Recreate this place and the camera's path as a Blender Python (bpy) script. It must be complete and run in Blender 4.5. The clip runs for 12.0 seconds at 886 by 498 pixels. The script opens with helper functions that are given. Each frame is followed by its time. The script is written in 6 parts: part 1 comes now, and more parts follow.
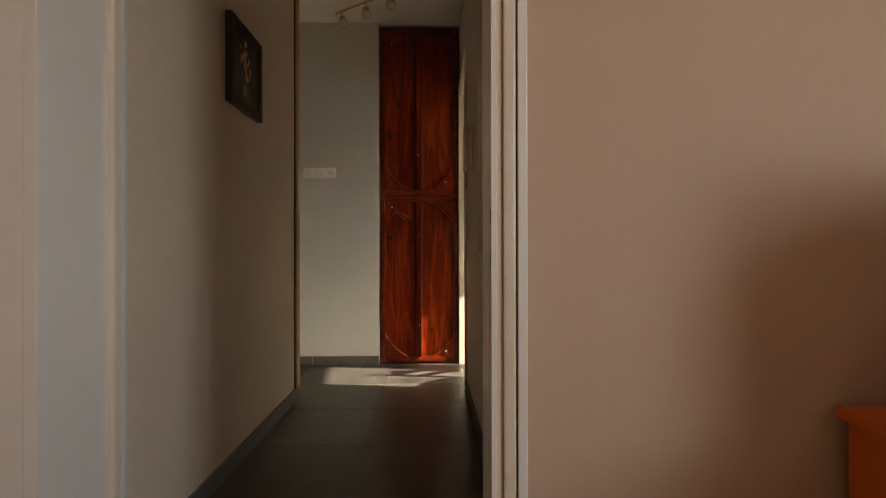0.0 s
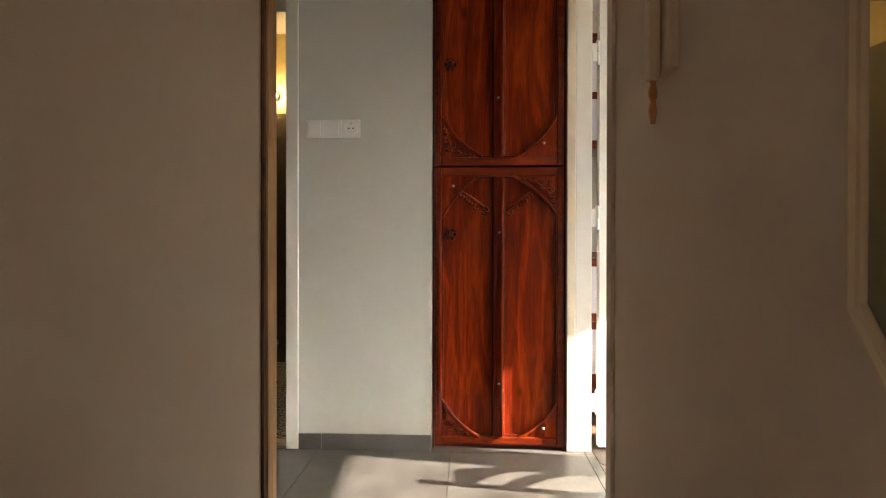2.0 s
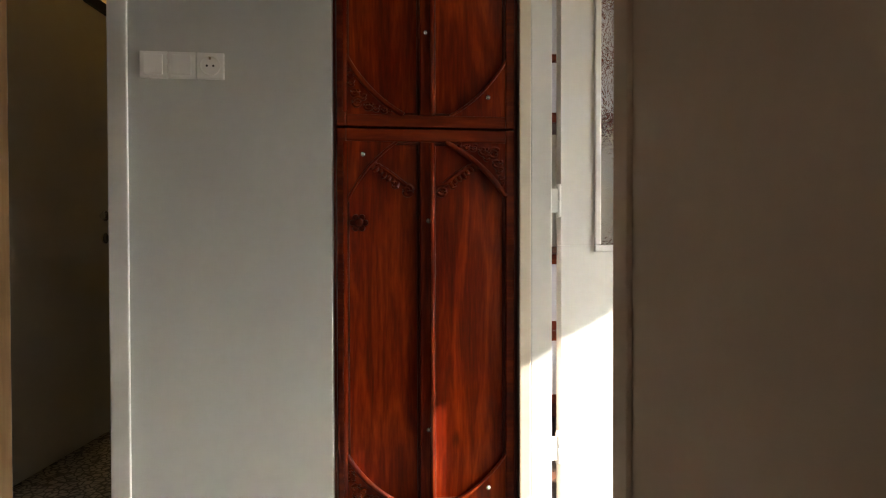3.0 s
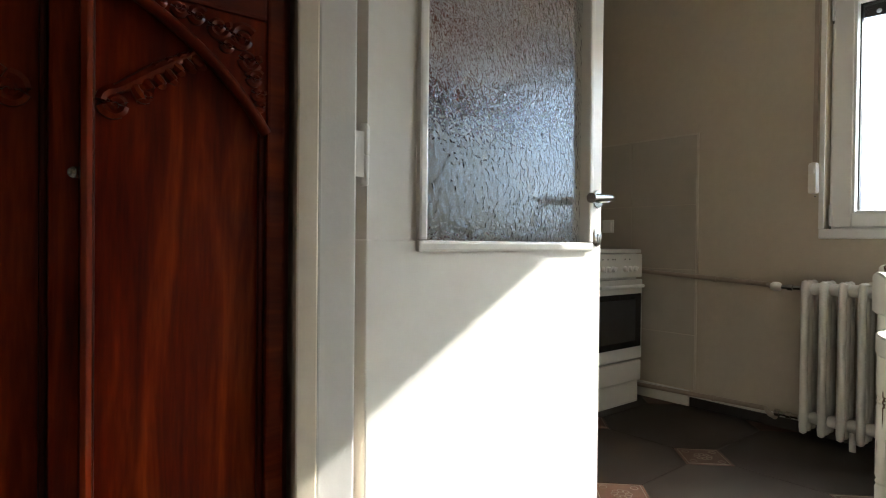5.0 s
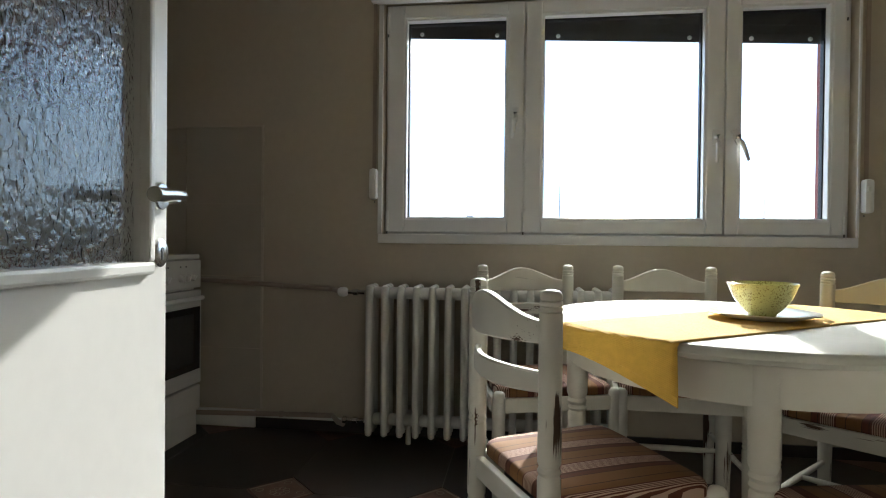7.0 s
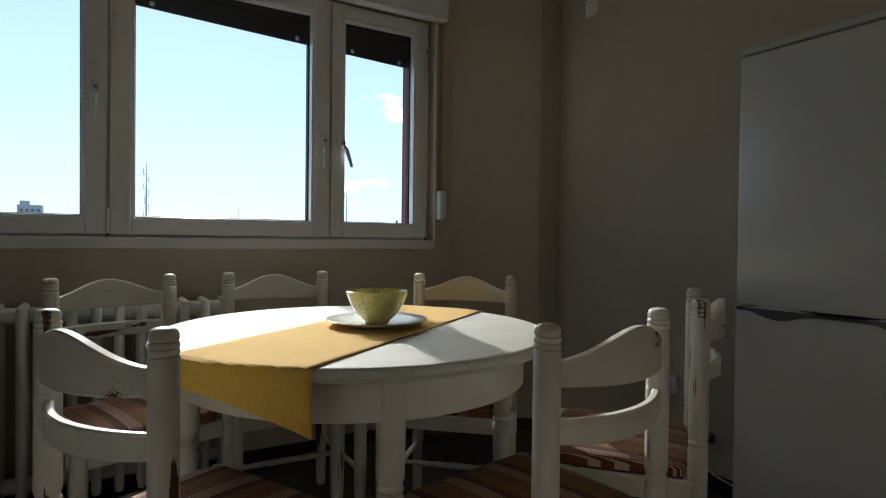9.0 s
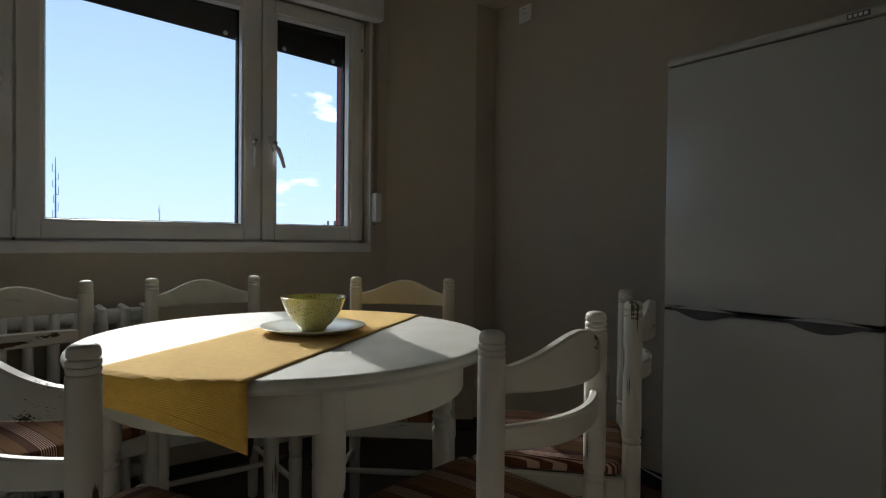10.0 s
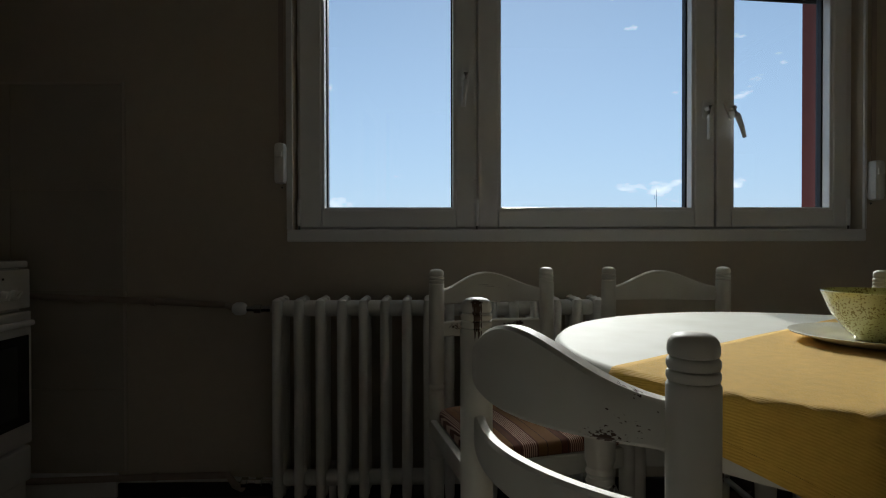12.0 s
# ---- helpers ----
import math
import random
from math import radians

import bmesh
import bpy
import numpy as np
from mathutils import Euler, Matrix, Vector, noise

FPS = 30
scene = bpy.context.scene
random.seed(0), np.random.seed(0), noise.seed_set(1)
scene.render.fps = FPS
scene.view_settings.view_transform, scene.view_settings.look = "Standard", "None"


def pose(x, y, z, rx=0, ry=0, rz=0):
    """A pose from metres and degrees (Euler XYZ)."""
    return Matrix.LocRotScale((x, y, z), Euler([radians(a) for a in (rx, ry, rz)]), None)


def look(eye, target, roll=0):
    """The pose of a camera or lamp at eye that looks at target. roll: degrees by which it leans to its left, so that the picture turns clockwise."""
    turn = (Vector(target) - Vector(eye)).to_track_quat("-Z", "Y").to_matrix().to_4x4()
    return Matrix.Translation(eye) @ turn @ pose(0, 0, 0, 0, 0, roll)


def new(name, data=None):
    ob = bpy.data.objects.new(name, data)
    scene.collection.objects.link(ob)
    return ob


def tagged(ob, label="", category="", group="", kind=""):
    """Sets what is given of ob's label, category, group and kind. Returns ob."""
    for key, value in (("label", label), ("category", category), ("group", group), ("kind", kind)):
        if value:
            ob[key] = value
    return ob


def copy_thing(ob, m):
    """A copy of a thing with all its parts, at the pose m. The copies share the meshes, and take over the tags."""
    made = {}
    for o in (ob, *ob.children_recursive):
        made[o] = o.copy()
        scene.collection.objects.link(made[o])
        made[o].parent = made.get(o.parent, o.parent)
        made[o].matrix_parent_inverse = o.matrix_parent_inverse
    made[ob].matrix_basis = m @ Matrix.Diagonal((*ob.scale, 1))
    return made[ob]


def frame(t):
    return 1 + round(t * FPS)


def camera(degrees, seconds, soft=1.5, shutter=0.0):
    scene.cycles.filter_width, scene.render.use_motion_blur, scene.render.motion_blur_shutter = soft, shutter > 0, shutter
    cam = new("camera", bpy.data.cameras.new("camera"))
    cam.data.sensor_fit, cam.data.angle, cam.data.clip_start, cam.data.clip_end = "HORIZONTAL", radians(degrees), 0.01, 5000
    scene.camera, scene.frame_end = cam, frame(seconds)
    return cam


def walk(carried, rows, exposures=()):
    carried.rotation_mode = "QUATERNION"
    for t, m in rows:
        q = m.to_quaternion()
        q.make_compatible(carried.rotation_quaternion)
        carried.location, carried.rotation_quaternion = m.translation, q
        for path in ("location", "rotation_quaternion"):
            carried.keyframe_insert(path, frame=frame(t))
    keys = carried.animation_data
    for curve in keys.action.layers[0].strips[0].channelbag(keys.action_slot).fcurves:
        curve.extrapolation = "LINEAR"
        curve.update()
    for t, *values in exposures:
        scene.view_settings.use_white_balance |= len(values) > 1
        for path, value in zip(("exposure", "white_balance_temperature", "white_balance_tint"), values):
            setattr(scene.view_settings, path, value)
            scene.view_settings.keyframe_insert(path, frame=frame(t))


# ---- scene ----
cam = camera(74.6, 12.0, soft=1.1)
PATH = [
    (0, (-0.002, -0.021, 0.873), (0.042, 1.978, 0.877), -0.1),
    (0.5, (-0.05, 0.438, 0.874), (-0.105, 2.437, 0.875), -0.2),
    (1, (-0.105, 0.889, 0.881), (-0.19, 2.887, 0.878), 0.0),
    (1.5, (-0.171, 1.352, 0.915), (-0.256, 3.35, 0.903), -0.1),
    (2, (-0.210, 1.787, 0.930), (-0.309, 3.784, 0.917), 0.1),
    (2.5, (-0.239, 2.172, 0.935), (-0.219, 4.172, 0.895), -0.0),
    (2.7, (-0.238, 2.322, 0.930), (-0.151, 4.321, 0.895), -0.1),
    (4.3, (-0.269, 3.295, 0.907), (0.623, 5.085, 0.897), 0.4),
    (4.5, (-0.247, 3.368, 0.905), (0.727, 5.115, 0.894), 0.3),
    (5, (-0.191, 3.558, 0.901), (1.076, 5.104, 0.879), 0.6),
    (5.5, (-0.139, 3.652, 0.937), (1.431, 4.891, 0.917), 0.6),
    (6, (-0.02, 3.746, 0.941), (1.735, 4.705, 0.92), 0.4),
    (6.5, (0.077, 3.809, 0.954), (1.97, 4.456, 0.934), 0.5),
    (7, (0.158, 3.872, 0.945), (2.141, 4.136, 0.922), 0.6),
    (7.5, (0.229, 3.911, 0.925), (2.218, 3.708, 0.901), 0.7),
    (7.7, (0.25, 3.917, 0.921), (2.222, 3.584, 0.896), 0.8),
    (9.5, (0.351, 3.893, 1.007), (1.975, 2.726, 0.974), 0.6),
    (10, (0.358, 3.904, 1.0), (1.947, 2.69, 0.971), 0.6),
    (10.5, (0.358, 3.938, 0.962), (1.963, 2.745, 0.935), 0.5),
    (11, (0.434, 3.949, 0.908), (2.173, 2.961, 0.872), 0.6),
    (11.5, (0.598, 3.982, 0.908), (2.529, 3.464, 0.883), 0.3),
    (12, (0.782, 4.036, 0.934), (2.781, 3.994, 0.913), -0.1),
]
walk(cam, [(t, look(eye, target, roll)) for t, eye, target, roll in PATH],
     exposures=[(0, 2.85, 8300, 14), (1.0, 3.35, 7900, 14), (2.0, 3.7, 7300, 12), (2.7, 3.3, 7100, 11), (4.3, 2.1, 6500, 8), (5.0, 2.15, 6500, 7), (5.5, 2.0, 6400, 7), (6.5, 1.5, 6200, 6), (7.2, 1.2, 6200, 6),
                (7.7, 0.95, 6100, 6), (9.3, -0.1, 6150, 9), (10.5, -0.4, 6150, 8), (12, -0.75, 6250, 6)])

# ---- sky, sun, large lights ----
world = bpy.data.worlds.new("sky")
scene.world = world
world.use_nodes = True
wn = world.node_tree
sky = wn.nodes.new("ShaderNodeTexSky")
sky.sky_type = 'NISHITA'
sky.sun_disc = False
sky.sun_elevation = radians(26.7)
sky.sun_rotation = radians(98.5)
sky.air_density = 1.0
sky.dust_density = 0.05
sky.ozone_density = 1.6
# small fair-weather clouds, most of them low over the horizon
wtc = wn.nodes.new("ShaderNodeTexCoord")
wmp = wn.nodes.new("ShaderNodeMapping")
wmp.inputs["Scale"].default_value = (1, 1, 2.6)
wn.links.new(wtc.outputs["Generated"], wmp.inputs["Vector"])
wcl = wn.nodes.new("ShaderNodeTexNoise")
wcl.inputs["Scale"].default_value = 7.5
wcl.inputs["Detail"].default_value = 7
wcl.inputs["Roughness"].default_value = 0.58
wn.links.new(wmp.outputs["Vector"], wcl.inputs["Vector"])
wrp = wn.nodes.new("ShaderNodeValToRGB")
wrp.color_ramp.elements[0].position, wrp.color_ramp.elements[1].position = 0.580, 0.66
wup = wn.nodes.new("ShaderNodeSeparateXYZ")
wn.links.new(wtc.outputs["Generated"], wup.inputs[0])
wlow = wn.nodes.new("ShaderNodeMath")
wlow.operation = 'MULTIPLY_ADD'
wlow.inputs[1].default_value = -0.20
wn.links.new(wup.outputs["Z"], wlow.inputs[0])
wn.links.new(wcl.outputs["Fac"], wlow.inputs[2])
wn.links.new(wlow.outputs[0], wrp.inputs["Fac"])
wmx = wn.nodes.new("ShaderNodeMix")
wmx.data_type = 'RGBA'
wn.links.new(wrp.outputs["Color"], wmx.inputs[0])
wmx.inputs[7].default_value = (13.0, 13.4, 14.0, 1)
# pale haze towards the horizon
wsep = wn.nodes.new("ShaderNodeSeparateXYZ")
wn.links.new(wtc.outputs["Generated"], wsep.inputs[0])
whz = wn.nodes.new("ShaderNodeMapRange")
whz.inputs["From Min"].default_value, whz.inputs["From Max"].default_value = 0.0, 0.45
whz.inputs["To Min"].default_value, whz.inputs["To Max"].default_value = 0.85, 0.30
wn.links.new(wsep.outputs["Z"], whz.inputs["Value"])
whm = wn.nodes.new("ShaderNodeMix")
whm.data_type = 'RGBA'
wn.links.new(whz.outputs["Result"], whm.inputs[0])
wn.links.new(sky.outputs["Color"], whm.inputs[6])
whm.inputs[7].default_value = (6.1, 8.0, 11.2, 1)
wn.links.new(whm.outputs[2], wmx.inputs[6])
wn.links.new(wmx.outputs[2], wn.nodes["Background"].inputs["Color"])
wn.nodes["Background"].inputs["Strength"].default_value = 0.15

SUN_WAY = Vector((-1.0, 0.150, -0.508)).normalized()
sun = new("sun", bpy.data.lights.new("sun", 'SUN'))
sun.data.energy = 3.8
sun.data.angle = radians(0.5)
sun.data.color = (1.0, 0.97, 0.91)
sun.matrix_world = look((6, 2.5, 4), Vector((6, 2.5, 4)) + SUN_WAY)


def window_light(name, m, sx, sy, watts, colour):
    ob = new(name, bpy.data.lights.new(name, 'AREA'))
    ob.data.shape = 'RECTANGLE'
    ob.data.size, ob.data.size_y, ob.data.energy, ob.data.color = sx, sy, watts, colour
    ob.matrix_world = m
    return ob


# sky light in the window opening of the first room, behind the walker
window_light("room_window_light", look((2.38, -1.2, 1.5), (0, -1.0, 1.3)), 0.9, 1.3, 3.9, (0.88, 0.94, 1.0))

# ---- materials ----
def mat(name, base, rough=0.6, metal=0.0, noise_scale=30.0, vary=0.08, bump=0.0, bump_scale=120.0, stain=0.0, stain_scale=3.0):
    """A painted or plain surface: colour varied at two scales, with fine relief."""
    m = bpy.data.materials.new(name)
    m.use_nodes = True
    nt = m.node_tree
    b = nt.nodes["Principled BSDF"]
    b.inputs["Roughness"].default_value = rough
    b.inputs["Metallic"].default_value = metal
    tc = nt.nodes.new("ShaderNodeTexCoord")
    n1 = nt.nodes.new("ShaderNodeTexNoise")
    n1.inputs["Scale"].default_value = noise_scale
    n1.inputs["Detail"].default_value = 5
    n2 = nt.nodes.new("ShaderNodeTexNoise")
    n2.inputs["Scale"].default_value = stain_scale
    n2.inputs["Detail"].default_value = 3
    nt.links.new(tc.outputs["Object"], n1.inputs["Vector"])
    nt.links.new(tc.outputs["Object"], n2.inputs["Vector"])
    add = nt.nodes.new("ShaderNodeMath")
    add.operation = "ADD"
    sc = nt.nodes.new("ShaderNodeMath")
    sc.operation = "MULTIPLY"
    sc.inputs[1].default_value = 1.0 + stain
    nt.links.new(n2.outputs["Fac"], sc.inputs[0])
    nt.links.new(n1.outputs["Fac"], add.inputs[0])
    nt.links.new(sc.outputs[0], add.inputs[1])
    mr = nt.nodes.new("ShaderNodeMapRange")
    mr.inputs["From Min"].default_value = 0.6
    mr.inputs["From Max"].default_value = 1.4 + stain
    mr.inputs["To Min"].default_value = 1 - vary
    mr.inputs["To Max"].default_value = 1 + vary
    nt.links.new(add.outputs[0], mr.inputs["Value"])
    mul = nt.nodes.new("ShaderNodeVectorMath")
    mul.operation = "SCALE"
    mul.inputs[0].default_value = base
    nt.links.new(mr.outputs["Result"], mul.inputs["Scale"])
    nt.links.new(mul.outputs["Vector"], b.inputs["Base Color"])
    if bump:
        n3 = nt.nodes.new("ShaderNodeTexNoise")
        n3.inputs["Scale"].default_value = bump_scale
        n3.inputs["Detail"].default_value = 4
        nt.links.new(tc.outputs["Object"], n3.inputs["Vector"])
        bp = nt.nodes.new("ShaderNodeBump")
        bp.inputs["Strength"].default_value = bump
        bp.inputs["Distance"].default_value = 0.002
        nt.links.new(n3.outputs["Fac"], bp.inputs["Height"])
        nt.links.new(bp.outputs["Normal"], b.inputs["Normal"])
    return m


def nodes_of(m):
    nt = m.node_tree
    return nt, nt.nodes["Principled BSDF"], nt.nodes.new("ShaderNodeTexCoord")


def ramp(nt, stops, constant=False):
    r = nt.nodes.new("ShaderNodeValToRGB")
    if constant:
        r.color_ramp.interpolation = 'CONSTANT'
    el = r.color_ramp.elements
    while len(el) < len(stops):
        el.new(0.5)
    for e, (p, c) in zip(el, stops):
        e.position, e.color = p, (*c, 1)
    return r


def wood(name, dark, mid, light, rough=0.42, axis='Z', scale=1.0, knots=True, coat=0.08):
    """Stained timber with grain along one axis, knots and uneven stain."""
    m = bpy.data.materials.new(name)
    m.use_nodes = True
    nt, b, tc = nodes_of(m)
    mp = nt.nodes.new("ShaderNodeMapping")
    k = {'X': (0.12, 1, 1), 'Y': (1, 0.12, 1), 'Z': (1, 1, 0.10)}[axis]
    mp.inputs["Scale"].default_value = [q * scale for q in k]
    nt.links.new(tc.outputs["Object"], mp.inputs["Vector"])
    n = nt.nodes.new("ShaderNodeTexNoise")
    n.inputs["Scale"].default_value = 17
    n.inputs["Detail"].default_value = 5
    n.inputs["Distortion"].default_value = 1.6
    nt.links.new(mp.outputs["Vector"], n.inputs["Vector"])
    fine = nt.nodes.new("ShaderNodeTexNoise")
    fine.inputs["Scale"].default_value = 150
    fine.inputs["Detail"].default_value = 4
    nt.links.new(mp.outputs["Vector"], fine.inputs["Vector"])
    mx = nt.nodes.new("ShaderNodeMath")
    mx.operation = 'MULTIPLY_ADD'
    mx.inputs[1].default_value = 0.35
    nt.links.new(fine.outputs["Fac"], mx.inputs[0])
    nt.links.new(n.outputs["Fac"], mx.inputs[2])
    r = ramp(nt, [(0.40, dark), (0.64, mid), (0.92, light)])
    nt.links.new(mx.outputs[0], r.inputs["Fac"])
    last = r.outputs["Color"]
    if knots:
        v = nt.nodes.new("ShaderNodeTexVoronoi")
        v.inputs["Scale"].default_value = 4.2
        mp2 = nt.nodes.new("ShaderNodeMapping")
        mp2.inputs["Scale"].default_value = (1.5, 1.5, 0.8)
        nt.links.new(tc.outputs["Object"], mp2.inputs["Vector"])
        nt.links.new(mp2.outputs["Vector"], v.inputs["Vector"])
        kr = ramp(nt, [(0.03, (0.25, 0.2, 0.2)), (0.13, (1, 1, 1))])
        nt.links.new(v.outputs["Distance"], kr.inputs["Fac"])
        mul = nt.nodes.new("ShaderNodeMix")
        mul.data_type, mul.blend_type = 'RGBA', 'MULTIPLY'
        mul.inputs["Factor"].default_value = 0.75
        nt.links.new(last, mul.inputs[6])
        nt.links.new(kr.outputs["Color"], mul.inputs[7])
        last = mul.outputs[2]
    nt.links.new(last, b.inputs["Base Color"])
    b.inputs["Roughness"].default_value = rough
    b.inputs["Coat Weight"].default_value = coat
    b.inputs["Coat Roughness"].default_value = 0.25
    b.inputs["Specular IOR Level"].default_value = 0.22
    bp = nt.nodes.new("ShaderNodeBump")
    bp.inputs["Strength"].default_value = 0.12
    bp.inputs["Distance"].default_value = 0.002
    nt.links.new(mx.outputs[0], bp.inputs["Height"])
    nt.links.new(bp.outputs["Normal"], b.inputs["Normal"])
    return m


def worn_paint(name, paint, wood_colour, stretch, amount, seed):
    """White paint rubbed through to brown wood in ragged patches."""
    m = bpy.data.materials.new(name)
    m.use_nodes = True
    nt, b, tc = nodes_of(m)
    info = nt.nodes.new("ShaderNodeObjectInfo")
    off = nt.nodes.new("ShaderNodeMath")
    off.operation = 'MULTIPLY_ADD'
    off.inputs[1].default_value = 37.0
    off.inputs[2].default_value = seed
    nt.links.new(info.outputs["Random"], off.inputs[0])
    mp = nt.nodes.new("ShaderNodeMapping")
    mp.inputs["Scale"].default_value = stretch
    nt.links.new(tc.outputs["Object"], mp.inputs["Vector"])
    big = nt.nodes.new("ShaderNodeTexNoise")
    big.noise_dimensions = '4D'
    big.inputs["Scale"].default_value = 9.5
    big.inputs["Detail"].default_value = 1.5
    nt.links.new(mp.outputs["Vector"], big.inputs["Vector"])
    nt.links.new(off.outputs[0], big.inputs["W"])
    mp2 = nt.nodes.new("ShaderNodeMapping")
    mp2.inputs["Scale"].default_value = [q * q for q in stretch]
    nt.links.new(tc.outputs["Object"], mp2.inputs["Vector"])
    fine = nt.nodes.new("ShaderNodeTexNoise")
    fine.inputs["Scale"].default_value = 60
    fine.inputs["Detail"].default_value = 6
    nt.links.new(mp2.outputs["Vector"], fine.inputs["Vector"])
    s = nt.nodes.new("ShaderNodeMath")
    s.operation = 'MULTIPLY_ADD'
    s.inputs[1].default_value = 0.26
    nt.links.new(fine.outputs["Fac"], s.inputs[0])
    nt.links.new(big.outputs["Fac"], s.inputs[2])
    r = ramp(nt, [(amount, (0, 0, 0)), (amount + 0.015, (1, 1, 1))])
    nt.links.new(s.outputs[0], r.inputs["Fac"])
    mix = nt.nodes.new("ShaderNodeMix")
    mix.data_type = 'RGBA'
    mix.inputs[6].default_value = (*paint, 1)
    mix.inputs[7].default_value = (*wood_colour, 1)
    nt.links.new(r.outputs["Color"], mix.inputs[0])
    tint = nt.nodes.new("ShaderNodeTexNoise")
    tint.inputs["Scale"].default_value = 9
    nt.links.new(tc.outputs["Object"], tint.inputs["Vector"])
    tr = ramp(nt, [(0.3, (0.9, 0.89, 0.86)), (0.7, (1, 1, 1))])
    nt.links.new(tint.outputs["Fac"], tr.inputs["Fac"])
    mul = nt.nodes.new("ShaderNodeMix")
    mul.data_type, mul.blend_type = 'RGBA', 'MULTIPLY'
    mul.inputs[0].default_value = 1
    nt.links.new(mix.outputs[2], mul.inputs[6])
    nt.links.new(tr.outputs["Color"], mul.inputs[7])
    nt.links.new(mul.outputs[2], b.inputs["Base Color"])
    b.inputs["Roughness"].default_value = 0.5
    b.inputs["Specular IOR Level"].default_value = 0.35
    bp = nt.nodes.new("ShaderNodeBump")
    bp.invert = True
    bp.inputs["Strength"].default_value = 0.4
    bp.inputs["Distance"].default_value = 0.001
    nt.links.new(r.outputs["Color"], bp.inputs["Height"])
    bp2 = nt.nodes.new("ShaderNodeBump")
    bp2.inputs["Strength"].default_value = 0.1
    bp2.inputs["Distance"].default_value = 0.001
    nt.links.new(fine.outputs["Fac"], bp2.inputs["Height"])
    nt.links.new(bp.outputs["Normal"], bp2.inputs["Normal"])
    nt.links.new(bp2.outputs["Normal"], b.inputs["Normal"])
    return m


def striped_cloth(name):
    """Brown seat cloth: broad tan and rust stripes with fine pale pinstripes between them."""
    m = bpy.data.materials.new(name)
    m.use_nodes = True
    nt, b, tc = nodes_of(m)
    sep = nt.nodes.new("ShaderNodeSeparateXYZ")
    nt.links.new(tc.outputs["Object"], sep.inputs[0])
    wob = nt.nodes.new("ShaderNodeTexNoise")
    wob.inputs["Scale"].default_value = 8
    nt.links.new(tc.outputs["Object"], wob.inputs["Vector"])
    add = nt.nodes.new("ShaderNodeMath")
    add.operation = 'MULTIPLY_ADD'
    add.inputs[1].default_value = 0.006
    nt.links.new(wob.outputs["Fac"], add.inputs[0])
    nt.links.new(sep.outputs["X"], add.inputs[2])
    div = nt.nodes.new("ShaderNodeMath")
    div.operation = 'DIVIDE'
    div.inputs[1].default_value = 0.125
    nt.links.new(add.outputs[0], div.inputs[0])
    fr = nt.nodes.new("ShaderNodeMath")
    fr.operation = 'FRACT'
    nt.links.new(div.outputs[0], fr.inputs[0])
    tan, rust, dark, pale = (0.190, 0.085, 0.024), (0.105, 0.028, 0.011), (0.030, 0.010, 0.006), (0.52, 0.36, 0.27)
    stops = [(0.0, tan), (0.17, dark), (0.185, tan), (0.36, rust)]
    for k in range(7):
        stops += [(0.40 + 0.043 * k, pale), (0.418 + 0.043 * k, rust)]
    stops += [(0.72, dark), (0.735, rust), (0.86, dark), (0.875, tan)]
    r = ramp(nt, stops, constant=True)
    nt.links.new(fr.outputs[0], r.inputs["Fac"])
    nt.links.new(r.outputs["Color"], b.inputs["Base Color"])
    b.inputs["Roughness"].default_value = 0.9
    b.inputs["Sheen Weight"].default_value = 0.03
    wv = nt.nodes.new("ShaderNodeTexNoise")
    wv.inputs["Scale"].default_value = 500
    nt.links.new(tc.outputs["Object"], wv.inputs["Vector"])
    bp = nt.nodes.new("ShaderNodeBump")
    bp.inputs["Strength"].default_value = 0.3
    bp.inputs["Distance"].default_value = 0.001
    nt.links.new(wv.outputs["Fac"], bp.inputs["Height"])
    nt.links.new(bp.outputs["Normal"], b.inputs["Normal"])
    return m


